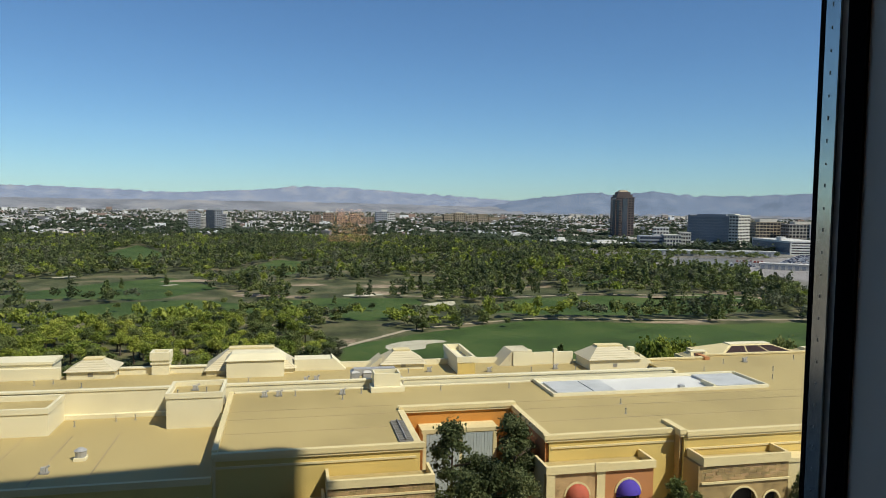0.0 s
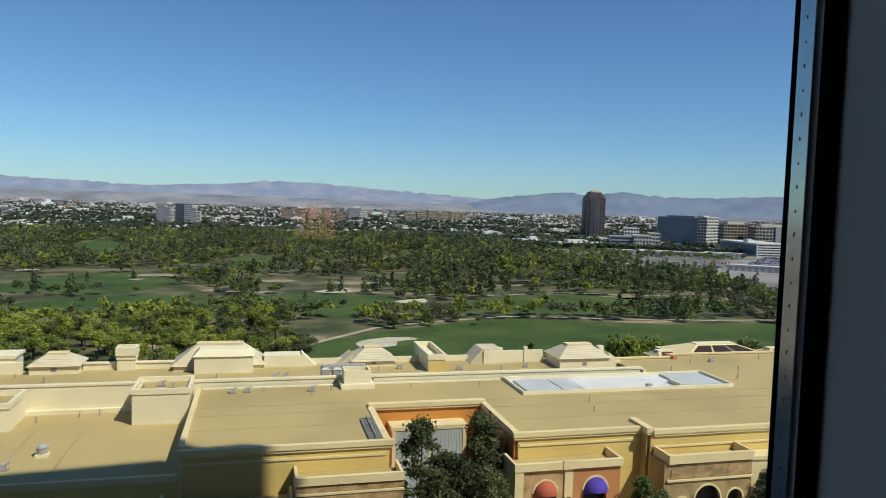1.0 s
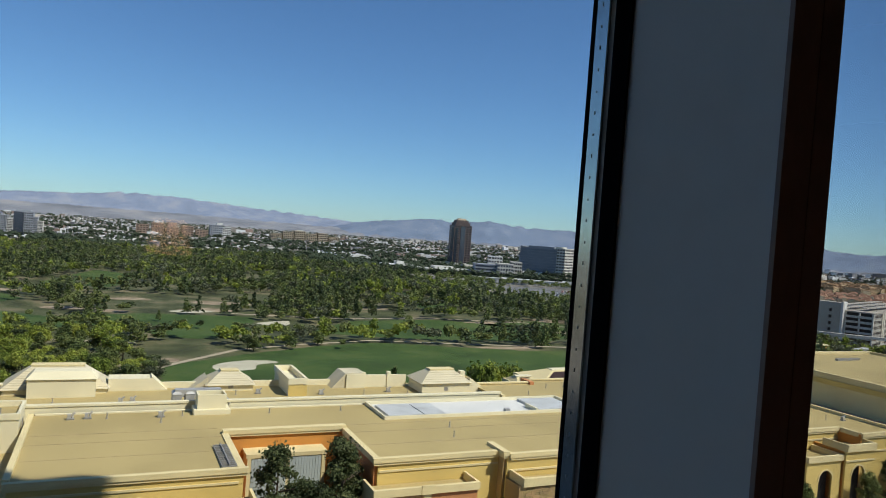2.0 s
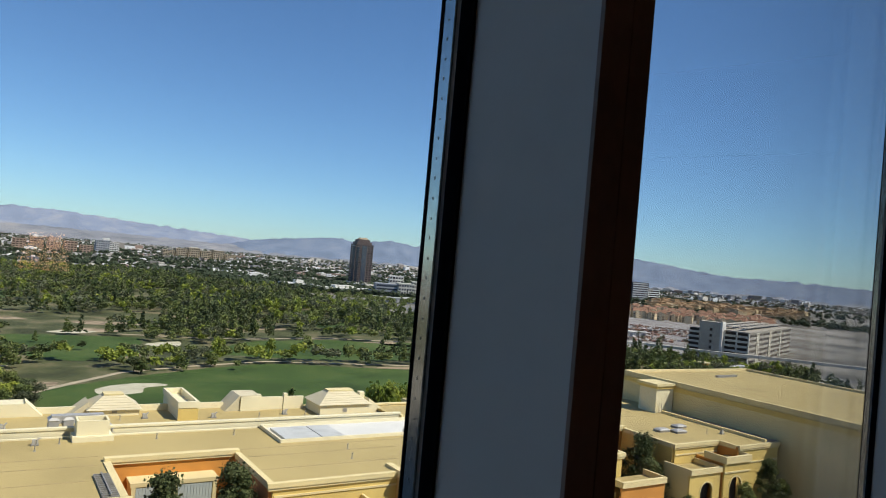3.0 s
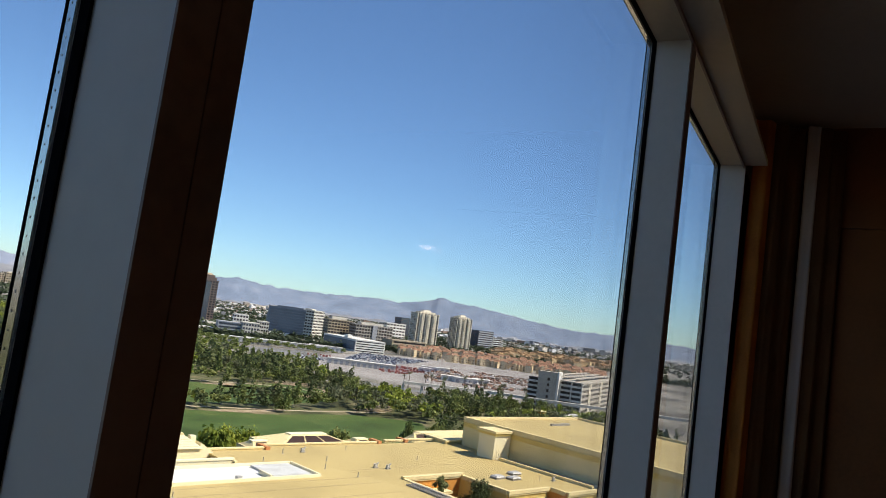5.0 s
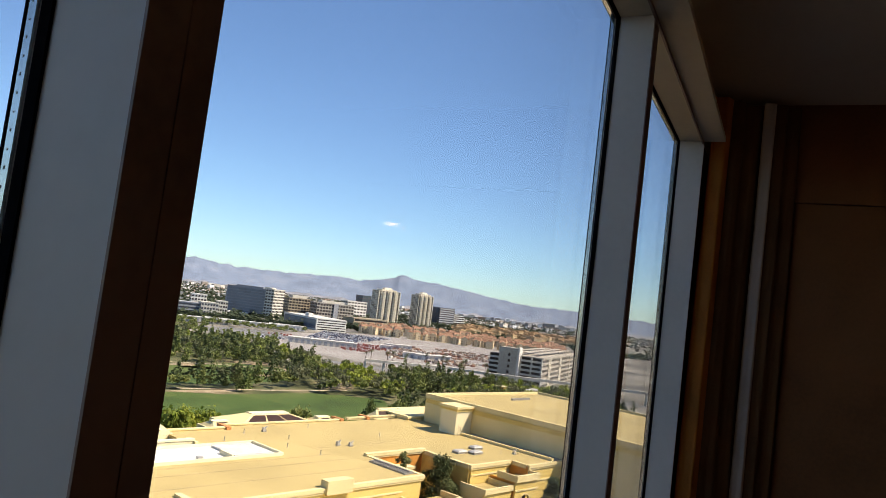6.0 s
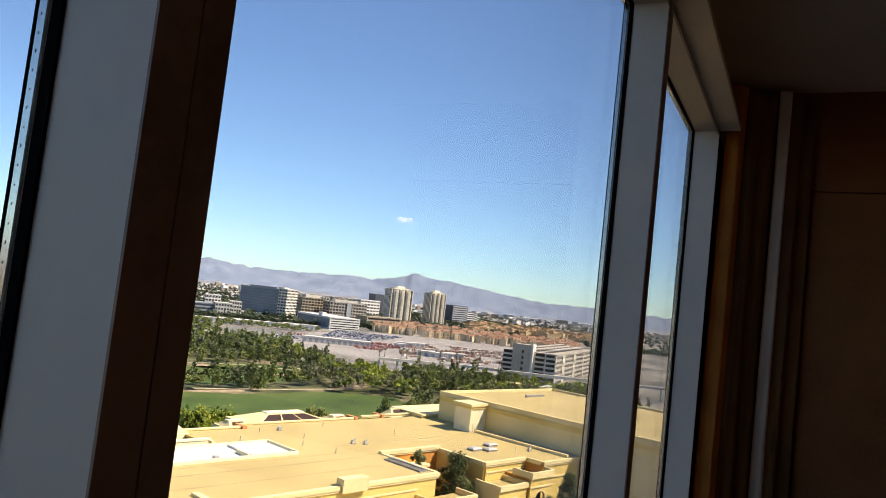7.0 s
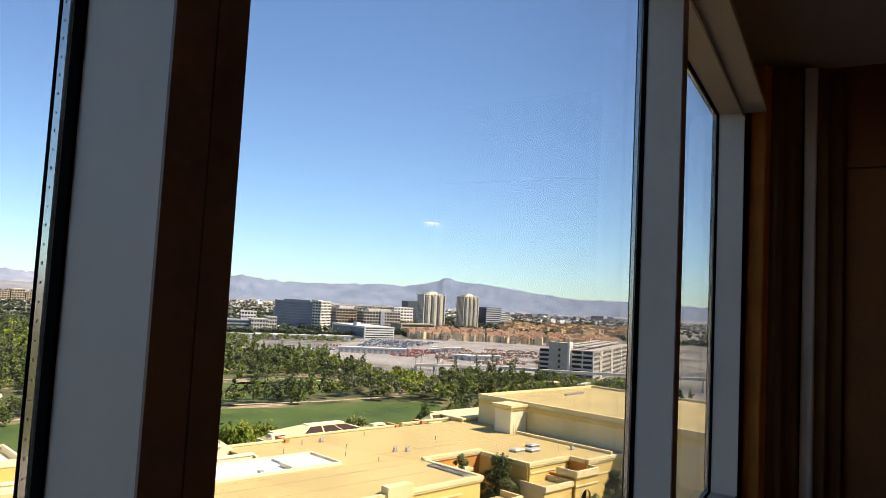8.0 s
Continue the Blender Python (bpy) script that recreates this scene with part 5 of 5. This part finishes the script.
# bushes close behind the mall's far edge and trees of its courts
for k, p, a, b in ((0, (72, 163, 0), 0.9, 1.2), (1, (79, 164, 0), 0.9, 1.15), (4, (67, 168, 0), 0.9, 1.1), (0, (86, 170, 0), 0.8, 1.0), (7, (118, 164, 0), 1.4, 1.25), (1, (124, 163, 0), 1.1, 1.0), (7, (91, 167, 0), 1.7, 1.75), (1, (96, 168, 0), 1.2, 1.2), (7, (101, 169, 0), 1.6, 1.65), (0, (129, 165, 0), 1.2, 1.35), (7, (138, 166, 0), 1.5, 1.2),
                   (0, (146, 168, 0), 1.2, 1.0), (0, (132, 170, 0), 1.2, 0.9), (0, (152, 170, 0), 1.2, 0.95), (4, (162, 172, 0), 1.1, 1.2), (0, (172, 168, 0), 1.0, 1.4)):
    tree(k, p, (a, b * 1.42), k * 50 + p[0])
rng = np.random.default_rng(5)
COURT = []
for h, r, m, kind, w in ((16.5, 4.6, LEAF_DARK, "court", "tall dark pine rising in the mall court"), (14.0, 5.6, LEAF_DARK, "court", "broad dark green tree in the mall court"), (11.0, 3.0, LEAF_MID, "court", "leafy green tree before the arched front"), (16.5, 2.9, LEAF_DARK, "sparse", "slender sparse young pine in the mall court")):
    crown = quad_mesh("crown", crown_quads(rng, h, r, kind, 3600 if kind == "sparse" else 8600, 0.18), m)
    tm = Mesh().tube((0, 0, -0.2), (0, 0, h * 0.8), 0.35, 8, 0.08)
    for k in range(9):
        a, z = rng.uniform(0, 6.28), h * rng.uniform(0.3, 0.75)
        tm.tube((0, 0, z), (math.cos(a) * r * 0.6, math.sin(a) * r * 0.6, z + 1.2), 0.12, 5, 0.04)
    trunk = tm.data("trunk")
    trunk.materials.append(BARK)
    COURT.append((crown, trunk, w))
for k, p, sc, turn in ((0, (22.8, 98.5, 0.2), 1.12, 0), (0, (32.6, 99.5, 0.2), 1.14, 80), (0, (26.4, 97.0, 0.2), 0.86, 140), (1, (27.0, 93.5, 0.2), 1.0, 20), (1, (31.0, 91.0, 0.2), 0.95, 140), (1, (23.6, 91.5, 0.2), 0.98, 200), (0, (35.0, 102.5, 0.2), 0.85, 200),
                       (2, (54.6, 91.0, 0.2), 1.0, 0), (2, (57.0, 89.5, 0.2), 0.85, 100), (2, (61.5, 88.5, 0.2), 0.72, 50), (2, (75.6, 90.5, 0.2), 1.0, 170), (2, (78.6, 88.5, 0.2), 0.95, 260),
                       (3, (113.4, 107.6, 0.2), 1.1, 40), (1, (120.4, 103.2, 0.2), 1.2, 0), (1, (118.0, 98.0, 0.2), 0.95, 120), (0, (144.0, 88.5, 0.2), 0.85, 0), (2, (147.5, 87.5, 0.2), 0.9, 90), (2, (134.5, 87.5, 0.2), 0.95, 30), (2, (116.0, 87.0, 0.2), 0.9, 30)):
    crown, trunk, w = COURT[k]
    s = thing("tree", w, "tree", Matrix.Translation(p) @ pose(0, 0, 0, 0, 0, turn) @ Matrix.Diagonal((sc, sc, sc, 1)), "court trees")
    part("trunk", trunk, BARK, s)
    part("crown", crown, None, s)
# palms along the road
PALM = leaf("palm_fronds", (0.06, 0.08, 0.03), (0.09, 0.10, 0.045))
pm = Mesh()
for k in range(16):
    a, e = k * 2.4, 0.9 - (k % 5) * 0.38
    d = Vector((math.cos(a), math.sin(a), 0))
    s = Vector((-math.sin(a), math.cos(a), 0)) * 0.3
    p0, p1, p2 = Vector((0, 0, 11)), Vector((0, 0, 11 + 1.4 * math.sin(e))) + d * 1.3, Vector((0, 0, 11 + 1.4 * math.sin(e) - 0.9)) + d * 2.5
    pm.face([p0 - s * 0.3, p1 - s, p1 + s, p0 + s * 0.3])
    pm.face([p1 - s, p2 - s * 0.2, p2 + s * 0.2, p1 + s])
fronds, palm_trunk = pm.data("fronds"), Mesh().tube((0, 0, 0), (0.2, 0, 11.1), 0.26, 7, 0.18).data("trunk")
fronds.materials.append(PALM)
palm_trunk.materials.append(BARK)
for i in range(14):
    p = Vector((352, 395)).lerp(Vector((440, 300)), i / 13)
    s = thing("palm_tree", "slim palm with drooping fronds beside the road", "palm", Matrix.Translation((p.x + rnd.uniform(-6, 6), p.y + rnd.uniform(-6, 6), 0)) @ Matrix.Diagonal((1, 1, rnd.uniform(0.8, 1.2), 1)), "road palms")
    part("trunk", palm_trunk, BARK, s)
    part("fronds", fronds, PALM, s)
# the far woods, sorted by their leaf colour
groups = {}
rng = np.random.default_rng(9)
LOW = {}
for k, (crown, trunk, h, word, m, kind, r) in enumerate(TREES):
    LOW[k] = [crown_quads(np.random.default_rng(300 + k * 3 + v), h, r, kind, 190, 0.58) for v in range(3)] + [crown_quads(np.random.default_rng(400 + k * 3 + v), h, r, kind, 72, 0.92) for v in range(3)]
for k, px, py, a, b, turn in far:
    q = LOW[k][int(turn) % 3 + (3 if math.hypot(px, py) > 470 else 0)] * np.array([a, a, b])
    c, s = math.cos(turn), math.sin(turn)
    q = np.stack([q[:, :, 0] * c - q[:, :, 1] * s + px, q[:, :, 0] * s + q[:, :, 1] * c + py, q[:, :, 2]], 2)
    groups.setdefault(k, []).append(q)
WORDS = {LEAF_MID.name: "mid-green", LEAF_DARK.name: "dark green", LEAF_YELLOW.name: "yellow-green", LEAF_GREY.name: "grey-green"}
for k, qs in groups.items():
    m = TREES[k][4]
    tagged(new("far_woods", quad_mesh("far_woods", np.concatenate(qs), m)), "far " + WORDS[m.name] + " woods covering the golf course", "woods", kind="stuff")
# trees between the city's houses
qs = []
rnd = random.Random(41)
while len(qs) < 15000:
    az, d = rnd.uniform(-32, 80), 860 * math.exp(1.6 * rnd.random() ** 1.25)
    p = polar(az, d)
    if inside((p.x, p.y), GOLF) or (p.y < 720 and 270 < p.x < 900 and d < 1000 and az > 26) or (az > 42 and (d < 1200 or (49 < az and 1340 < d < 1800 and rnd.random() < 0.75))):
        continue
    if noise.noise((p.x / 160, p.y / 160, 8.1)) + rnd.uniform(-0.3, 0.3) < -0.18:
        continue
    q = LOW[rnd.choice((0, 3, 2, 4))][3][:15].copy()
    q = (q - q.mean(1, keepdims=True)) * 2.3 + q.mean(1, keepdims=True)
    qs.append(q * np.array([1.2, 1.2, rnd.uniform(0.6, 0.95)]) + np.array([p.x, p.y, 0]))
tagged(new("city_trees", quad_mesh("city_trees", np.concatenate(qs), leaf("dark_street_leaves", (0.060, 0.085, 0.048), (0.10, 0.12, 0.065)))), "dark green street trees between the far city buildings", "trees", kind="stuff")
# trees along the avenue before the offices
qs = []
for i in range(110):
    az = rnd.uniform(19, 37.5)
    p = polar(az, rnd.uniform(770, 800) if az > 27 else rnd.uniform(770, 880))
    k = rnd.choice((0, 1, 3, 0))
    qs.append(LOW[k][1] * np.array([1, 1, rnd.uniform(0.6, 0.9)]) + np.array([p.x, p.y, 0]))
for i in range(190):
    az = rnd.uniform(22.5, 35.5)
    p = polar(az, rnd.uniform(520, 600) if i < 90 or az > 30.5 else rnd.uniform(620, 760))
    qs.append(LOW[rnd.choice((0, 2, 4, 3))][1] * np.array([1.1, 1.1, rnd.uniform(0.7, 1.0)]) + np.array([p.x, p.y, 0]))
tagged(new("avenue_trees", quad_mesh("avenue_trees", np.concatenate(qs), LEAF_MID)), "green trees lining the avenue before the offices", "trees", kind="stuff")

# ---------------------------------------------------------------- the hotel round the room
HOTEL = mat("bronze_hotel_cladding", (0.22, 0.13, 0.07), 0.4, 0.1, 0.2, 2, 0)
hotel = thing("hotel_tower", "tall bronze-clad hotel slab in which the room lies", "hotel")
for name, a in (("lower_storeys", (-150, 79, -22, 0.2, 0, FLOOR_Z - 0.35)), ("left_wing", (-150, -5, -22, 0.2, FLOOR_Z - 0.35, FLOOR_Z + 3.65)),
                ("right_wing", (6.2, 79, -22, 0.2, FLOOR_Z - 0.35, FLOOR_Z + 3.65)), ("rear_rooms", (-5, 6.2, -22, -7.4, FLOOR_Z - 0.35, FLOOR_Z + 3.65))):
    part(name, Mesh().box(*a), HOTEL, hotel).matrix_local = pose(0, 0, 0, 0, 0, WALL_YAW)


def storeys(name, x0, x1, z0, z1, z1b):
    """Upper floors over a gently turned front, with a sloping parapet from z1 to z1b."""
    q = [(x0, 0.105 * x0), (x1, 0.105 * x1), (x1, 0.105 * x1 - 30), (x0, 0.105 * x0 - 30)]
    part(name, Mesh().prism([(x, y, z0) for x, y in q], [(x, y, z) for (x, y), z in zip(q, (z1, z1b, z1b, z1))]), HOTEL, hotel)


storeys("upper_storeys", -150, 74.6, FLOOR_Z + 3.65, 174.4, 174.4)
storeys("end_storeys", 74.62, 80.6, FLOOR_Z + 3.65, 168.2, 168.2)
storeys("end_storeys", 80.62, 81.8, FLOOR_Z + 3.65, 168.2, 166.0)


def glow(name, color, light, strength):
    m = mat(name, color, 0.6, 0.05, 5, 40, 0)
    b = m.node_tree.nodes["Principled BSDF"]
    b.inputs["Emission Color"].default_value, b.inputs["Emission Strength"].default_value = (*light, 1), strength
    return m


LAMP_GLOW = glow("lit_lamp_shade", (0.7, 0.45, 0.2), (1.0, 0.50, 0.22), 3.0)
CUP_GLOW = glow("lit_glass_cup", (0.8, 0.6, 0.5), (1.0, 0.62, 0.56), 4.0)

# ---------------------------------------------------------------- hotel room
PANE_Y, HEAD_Z, SILL_Z = 0.168, 2.85, 0.3
FRAME_GREY = mat("painted_grey_frame", (0.58, 0.52, 0.465), 0.5, 0.04, 2, 30, 0.03)
FRAME_WOOD = mat("dark_brown_wood", (0.25, 0.15, 0.115), 0.45, 0.2, 3, 40, 0.05)
GASKET = mat("black_rubber_gasket", (0.004, 0.004, 0.005), 0.95, 0.1, 5, 50, 0, spec=0.02)
SPACER = mat("polished_spacer_metal", (0.52, 0.50, 0.46), 0.14, 0.10, 8, 60, 0, metal=1.0)
BEIGE = mat("beige_plaster", (0.58, 0.48, 0.36), 0.8, 0.06, 1, 20, 0.05)
UMBER = mat("umber_wall_covering", (0.19, 0.068, 0.022), 0.7, 0.15, 2, 40, 0.05)
CARPET = mat("tan_carpet", (0.30, 0.21, 0.14), 0.95, 0.2, 2, 60, 0.2)
# Lit and shaded colours of one curtain: bright edge fold, dark remainder.
LIT_DRAPE = mat("lit_rust_brown_drape", (0.44, 0.14, 0.022), 0.75, 0.12, 3, 80, 0.08)
SHADED_DRAPE = mat("shaded_brown_drape", (0.12, 0.050, 0.018), 0.85, 0.12, 3, 80, 0.08)
SHEER = mat("pale_drape_lining", (0.50, 0.42, 0.36), 0.85, 0.06, 3, 80, 0.05)
glass = bpy.data.materials.new("window_glass")
glass.use_nodes = True
gn, gl = glass.node_tree.nodes, glass.node_tree.links
clear, shine, mixer, facing = gn.new("ShaderNodeBsdfTransparent"), gn.new("ShaderNodeBsdfGlossy"), gn.new("ShaderNodeMixShader"), gn.new("ShaderNodeLayerWeight")
steep, gloss = gn.new("ShaderNodeMath"), gn.new("ShaderNodeMath")
steep.operation, gloss.operation = "POWER", "MULTIPLY_ADD"
steep.inputs[1].default_value, gloss.inputs[1].default_value, gloss.inputs[2].default_value = 5.0, 0.42, 0.012
clear.inputs[0].default_value = (0.96, 0.98, 0.985, 1)
shine.inputs["Roughness"].default_value = 0.0
facing.inputs["Blend"].default_value = 0.5
gl.new(facing.outputs["Facing"], steep.inputs[0])
gl.new(steep.outputs[0], gloss.inputs[0])
gl.new(gloss.outputs[0], mixer.inputs[0])
gl.new(clear.outputs[0], mixer.inputs[1])
gl.new(shine.outputs[0], mixer.inputs[2])
gl.new(mixer.outputs[0], gn["Material Output"].inputs[0])


def setting(name, m, material, label, category):
    ob = part(name, m, material)
    ob.matrix_world = ROOM
    return tagged(ob, label, category, kind="structure")


WINS = [(-2.45, 0.005), (0.096, 2.549), (2.641, 4.662)]
FRONT = -0.003
for n, (a, b) in enumerate(WINS):
    w = thing("window_%d" % (n + 1), "tall sealed hotel window with black gaskets and metal spacer", "window", ROOM, kind="structure")
    pane = part("pane", Mesh().box(a - 0.01, b + 0.01, PANE_Y, PANE_Y + 0.005, SILL_Z - 0.01, HEAD_Z + 0.01), glass, w, "clear double-glazed pane")
    pane.visible_shadow = False
    outer = part("pane", Mesh().box(a - 0.004, b + 0.004, PANE_Y + 0.025, PANE_Y + 0.030, SILL_Z - 0.01, HEAD_Z + 0.01), glass, w, "clear double-glazed pane")
    outer.visible_shadow = False
    g = 0.004
    part("gasket", Mesh().box(b - g, b, 0.149, PANE_Y - 0.001, SILL_Z, HEAD_Z).box(a, a + g, 0.149, PANE_Y - 0.001, SILL_Z, HEAD_Z).box(a + g, b - g, 0.149, PANE_Y - 0.001, HEAD_Z - g, HEAD_Z).box(a + g, b - g, 0.149, PANE_Y - 0.001, SILL_Z, SILL_Z + g), GASKET, w, "black rubber gasket")
    s = 0.005
    spacer = part("spacer", Mesh().box(b - s, b - 0.001, PANE_Y + 0.006, PANE_Y + 0.0205, SILL_Z, HEAD_Z).box(a + 0.001, a + s, PANE_Y + 0.006, PANE_Y + 0.0205, SILL_Z, HEAD_Z)
                  .box(a + s, b - s, PANE_Y + 0.006, PANE_Y + 0.0205, HEAD_Z - s, HEAD_Z), SPACER, w, "perforated metal spacer bar")
    part("outer_seal", Mesh().box(b - s - 0.001, b - 0.001, PANE_Y + 0.0206, PANE_Y + 0.0246, SILL_Z, HEAD_Z).box(a + 0.001, a + s + 0.001, PANE_Y + 0.0206, PANE_Y + 0.0246, SILL_Z, HEAD_Z), GASKET, w, "black outer glazing seal")
    holes = Mesh()
    for k in range(110):
        z = 0.6 + k * 0.021
        holes.box(b - s - 0.0006, b - s, PANE_Y + 0.0130, PANE_Y + 0.0138, z, z + 0.0022 + (k * 7 % 5) * 0.0004)
    part("perforation", holes, GRIT, spacer)
for k, (x0, x1) in enumerate(((0.005, 0.096), (2.549, 2.641))):
    mu = thing("window_mullion", "deep grey mullion with a dark brown wooden face", "mullion", ROOM, kind="structure")
    part("post", Mesh().box(x0, x1, 0.001, 0.193, SILL_Z, HEAD_Z), FRAME_GREY, mu, "grey painted post")
    mid = x0 + (x1 - x0) * 0.52
    part("face_strip", Mesh().box(x0 - 0.007, mid - 0.001, FRONT, 0.001, SILL_Z, HEAD_Z), FRAME_WOOD, mu, "dark brown wooden strip")
    part("face_strip", Mesh().box(mid + 0.001, x1, FRONT, 0.001, SILL_Z, HEAD_Z), FRAME_WOOD, mu, "dark brown wooden strip")
jamb = thing("window_jamb", "grey painted end jamb with a pale bead", "jamb", ROOM, kind="structure")
part("post", Mesh().box(4.661, 4.72, 0.006, 0.193, SILL_Z, HEAD_Z), FRAME_GREY, jamb)
part("bead", Mesh().box(4.661, 4.682, -0.012, 0.006, SILL_Z, HEAD_Z), FRAME_GREY, jamb)
setting("wall_pier", Mesh().box(4.722, 5.5, 0.002, 0.196, 0, HEAD_Z), UMBER, "dark umber wall beside the window", "wall")
setting("wall_pier", Mesh().box(-4.6, -2.452, 0.0, 0.196, 0, HEAD_Z), UMBER, "dark umber wall beside the window", "wall")
setting("wall_head", Mesh().box(-4.6, 5.5, 0.0, 0.196, HEAD_Z, 3.3), BEIGE, "beige plaster head over the windows", "wall")
setting("wall_sill", Mesh().box(-2.45, 4.661, 0.0, 0.196, 0, SILL_Z), BEIGE, "beige sill wall under the windows", "wall")
setting("head_trim", Mesh().box(-2.45, 4.66, -0.15, -0.001, HEAD_Z - 0.004, HEAD_Z + 0.03), BEIGE, "beige bulkhead strip over the window head", "trim")
setting("head_bead", Mesh().box(-2.45, 4.70, -0.010, 0.0, HEAD_Z - 0.022, HEAD_Z - 0.005), FRAME_WOOD, "thin dark bead along the window head", "trim")
setting("wall_right", Mesh().box(5.3, 5.5, -6.0, 0.0, 0, 3.3), UMBER, "dark umber covered side wall", "wall")
setting("wall_left", Mesh().box(-4.6, -4.4, -6.0, 0.0, 0, 3.3), BEIGE, "beige plastered side wall", "wall")
setting("wall_rear", Mesh().box(-4.6, 5.5, -6.2, -6.0, 0, 3.3), BEIGE, "beige plastered rear wall", "wall")
setting("floor", Mesh().box(-4.6, 5.5, -6.2, 0.0, -0.2, 0), CARPET, "tan carpeted hotel room floor", "floor")
setting("ceiling", Mesh().box(-4.6, 5.5, -6.2, 0.196, 3.3, 3.5), BEIGE, "beige ceiling of the hotel room", "ceiling")
setting("wall_panel", Mesh().box(5.27, 5.298, -6.0, -0.62, 0.1, 2.55).box(5.262, 5.298, -6.0, -0.5, 2.56, 2.66), UMBER, "dark panel with a picture rail on the side wall", "panel")


def drape(name, path, z0, z1, depth, waves, material, label, seed):
    """A hanging cloth that follows a line on the floor in soft uneven folds, with real thickness."""
    r = random.Random(seed)
    a, b = Vector(path[0]), Vector(path[1])
    n, rows = waves * 14, 14
    d = (b - a).normalized()
    s = Vector((-d.y, d.x))
    ph = [r.uniform(0, 6.28) for _ in range(4)]
    vs, fs = [], []
    for side in (0, 0.004):
        for j in range(rows + 1):
            f = j / rows
            z = z1 + (z0 - z1) * f
            for i in range(n + 1):
                u = i / n
                fold = math.sin(u * waves * 6.283 + ph[0] + 0.35 * math.sin(f * 3 + ph[1])) + 0.35 * math.sin(u * waves * 12.1 + ph[2] + f)
                p = a + (b - a) * (u + 0.02 * math.sin(f * 4 + u * 9 + ph[3])) + s * (fold * depth * (0.75 + 0.35 * f) + side)
                vs.append((p.x, p.y, z))
    m = (n + 1) * (rows + 1)
    for j in range(rows):
        for i in range(n):
            q = [j * (n + 1) + i, j * (n + 1) + i + 1, (j + 1) * (n + 1) + i + 1, (j + 1) * (n + 1) + i]
            fs += [tuple(q), tuple(k + m for k in reversed(q))]
    me = bpy.data.meshes.new(name)
    me.from_pydata(vs, [], fs)
    for poly in me.polygons:
        poly.use_smooth = True
    me.materials.append(material)
    return me


curtain = thing("curtain", "rust-brown heavy drape gathered beside the window jamb", "curtain", ROOM)
part("cloth", drape("cloth", ((4.725, -0.05), (4.83, -0.17)), 0.02, 3.2, 0.028, 1, LIT_DRAPE, "", 1), LIT_DRAPE, curtain, "rust-brown cloth edge, window light put into its colour")
# Cloth beyond the edge fold is coloured dark, as it hangs in shade.
part("shaded_cloth", drape("shaded_cloth", ((4.835, -0.18), (5.07, -0.365)), 0.02, 3.2, 0.020, 2, SHADED_DRAPE, "", 4), SHADED_DRAPE, curtain, "dark brown cloth, shade of the folds put into its colour")
part("lining", drape("lining", ((5.06, -0.36), (5.10, -0.44)), 0.02, 3.25, 0.008, 1, SHEER, "", 2), SHEER, curtain, "pale lining edge")
part("inner_cloth", drape("inner_cloth", ((5.10, -0.44), (5.24, -0.62)), 0.02, 3.25, 0.02, 2, SHADED_DRAPE, "", 3), SHADED_DRAPE, curtain)

# wall lamp on the side wall, mirrored in the panes
sconce = thing("wall_lamp", "small lit wall lamp with an open pink-white glass cup", "lamp", ROOM @ Matrix.Translation((5.26, -2.3, 2.05)))
part("back_plate", Mesh().box(-0.02, -0.002, -0.06, 0.06, -0.12, 0.12), SPACER, sconce)
part("arm", Mesh().tube((-0.02, 0, 0), (-0.12, 0, 0), 0.012, 8), SPACER, sconce)
part("cup", Mesh().tube((-0.14, 0, 0.10), (-0.14, 0, 0.13), 0.035, 16, 0.06), CUP_GLOW, sconce, "lit pink-white glass cup")

# the lit lamp behind the camera that glows in the panes
lamp = thing("floor_lamp", "floor lamp with a lit orange drum shade", "lamp", ROOM @ Matrix.Translation((1.5, -4.8, 0)))
part("base", Mesh().tube((0, 0, 0), (0, 0, 0.03), 0.16, 20, 0.14), FRAME_WOOD, lamp)
part("stem", Mesh().tube((0, 0, 0.03), (0, 0, 1.2), 0.012, 10), SPACER, lamp)
part("shade", Mesh().tube((0, 0, 1.20), (0, 0, 1.46), 0.17, 24, 0.11), LAMP_GLOW, lamp, "lit orange drum shade")
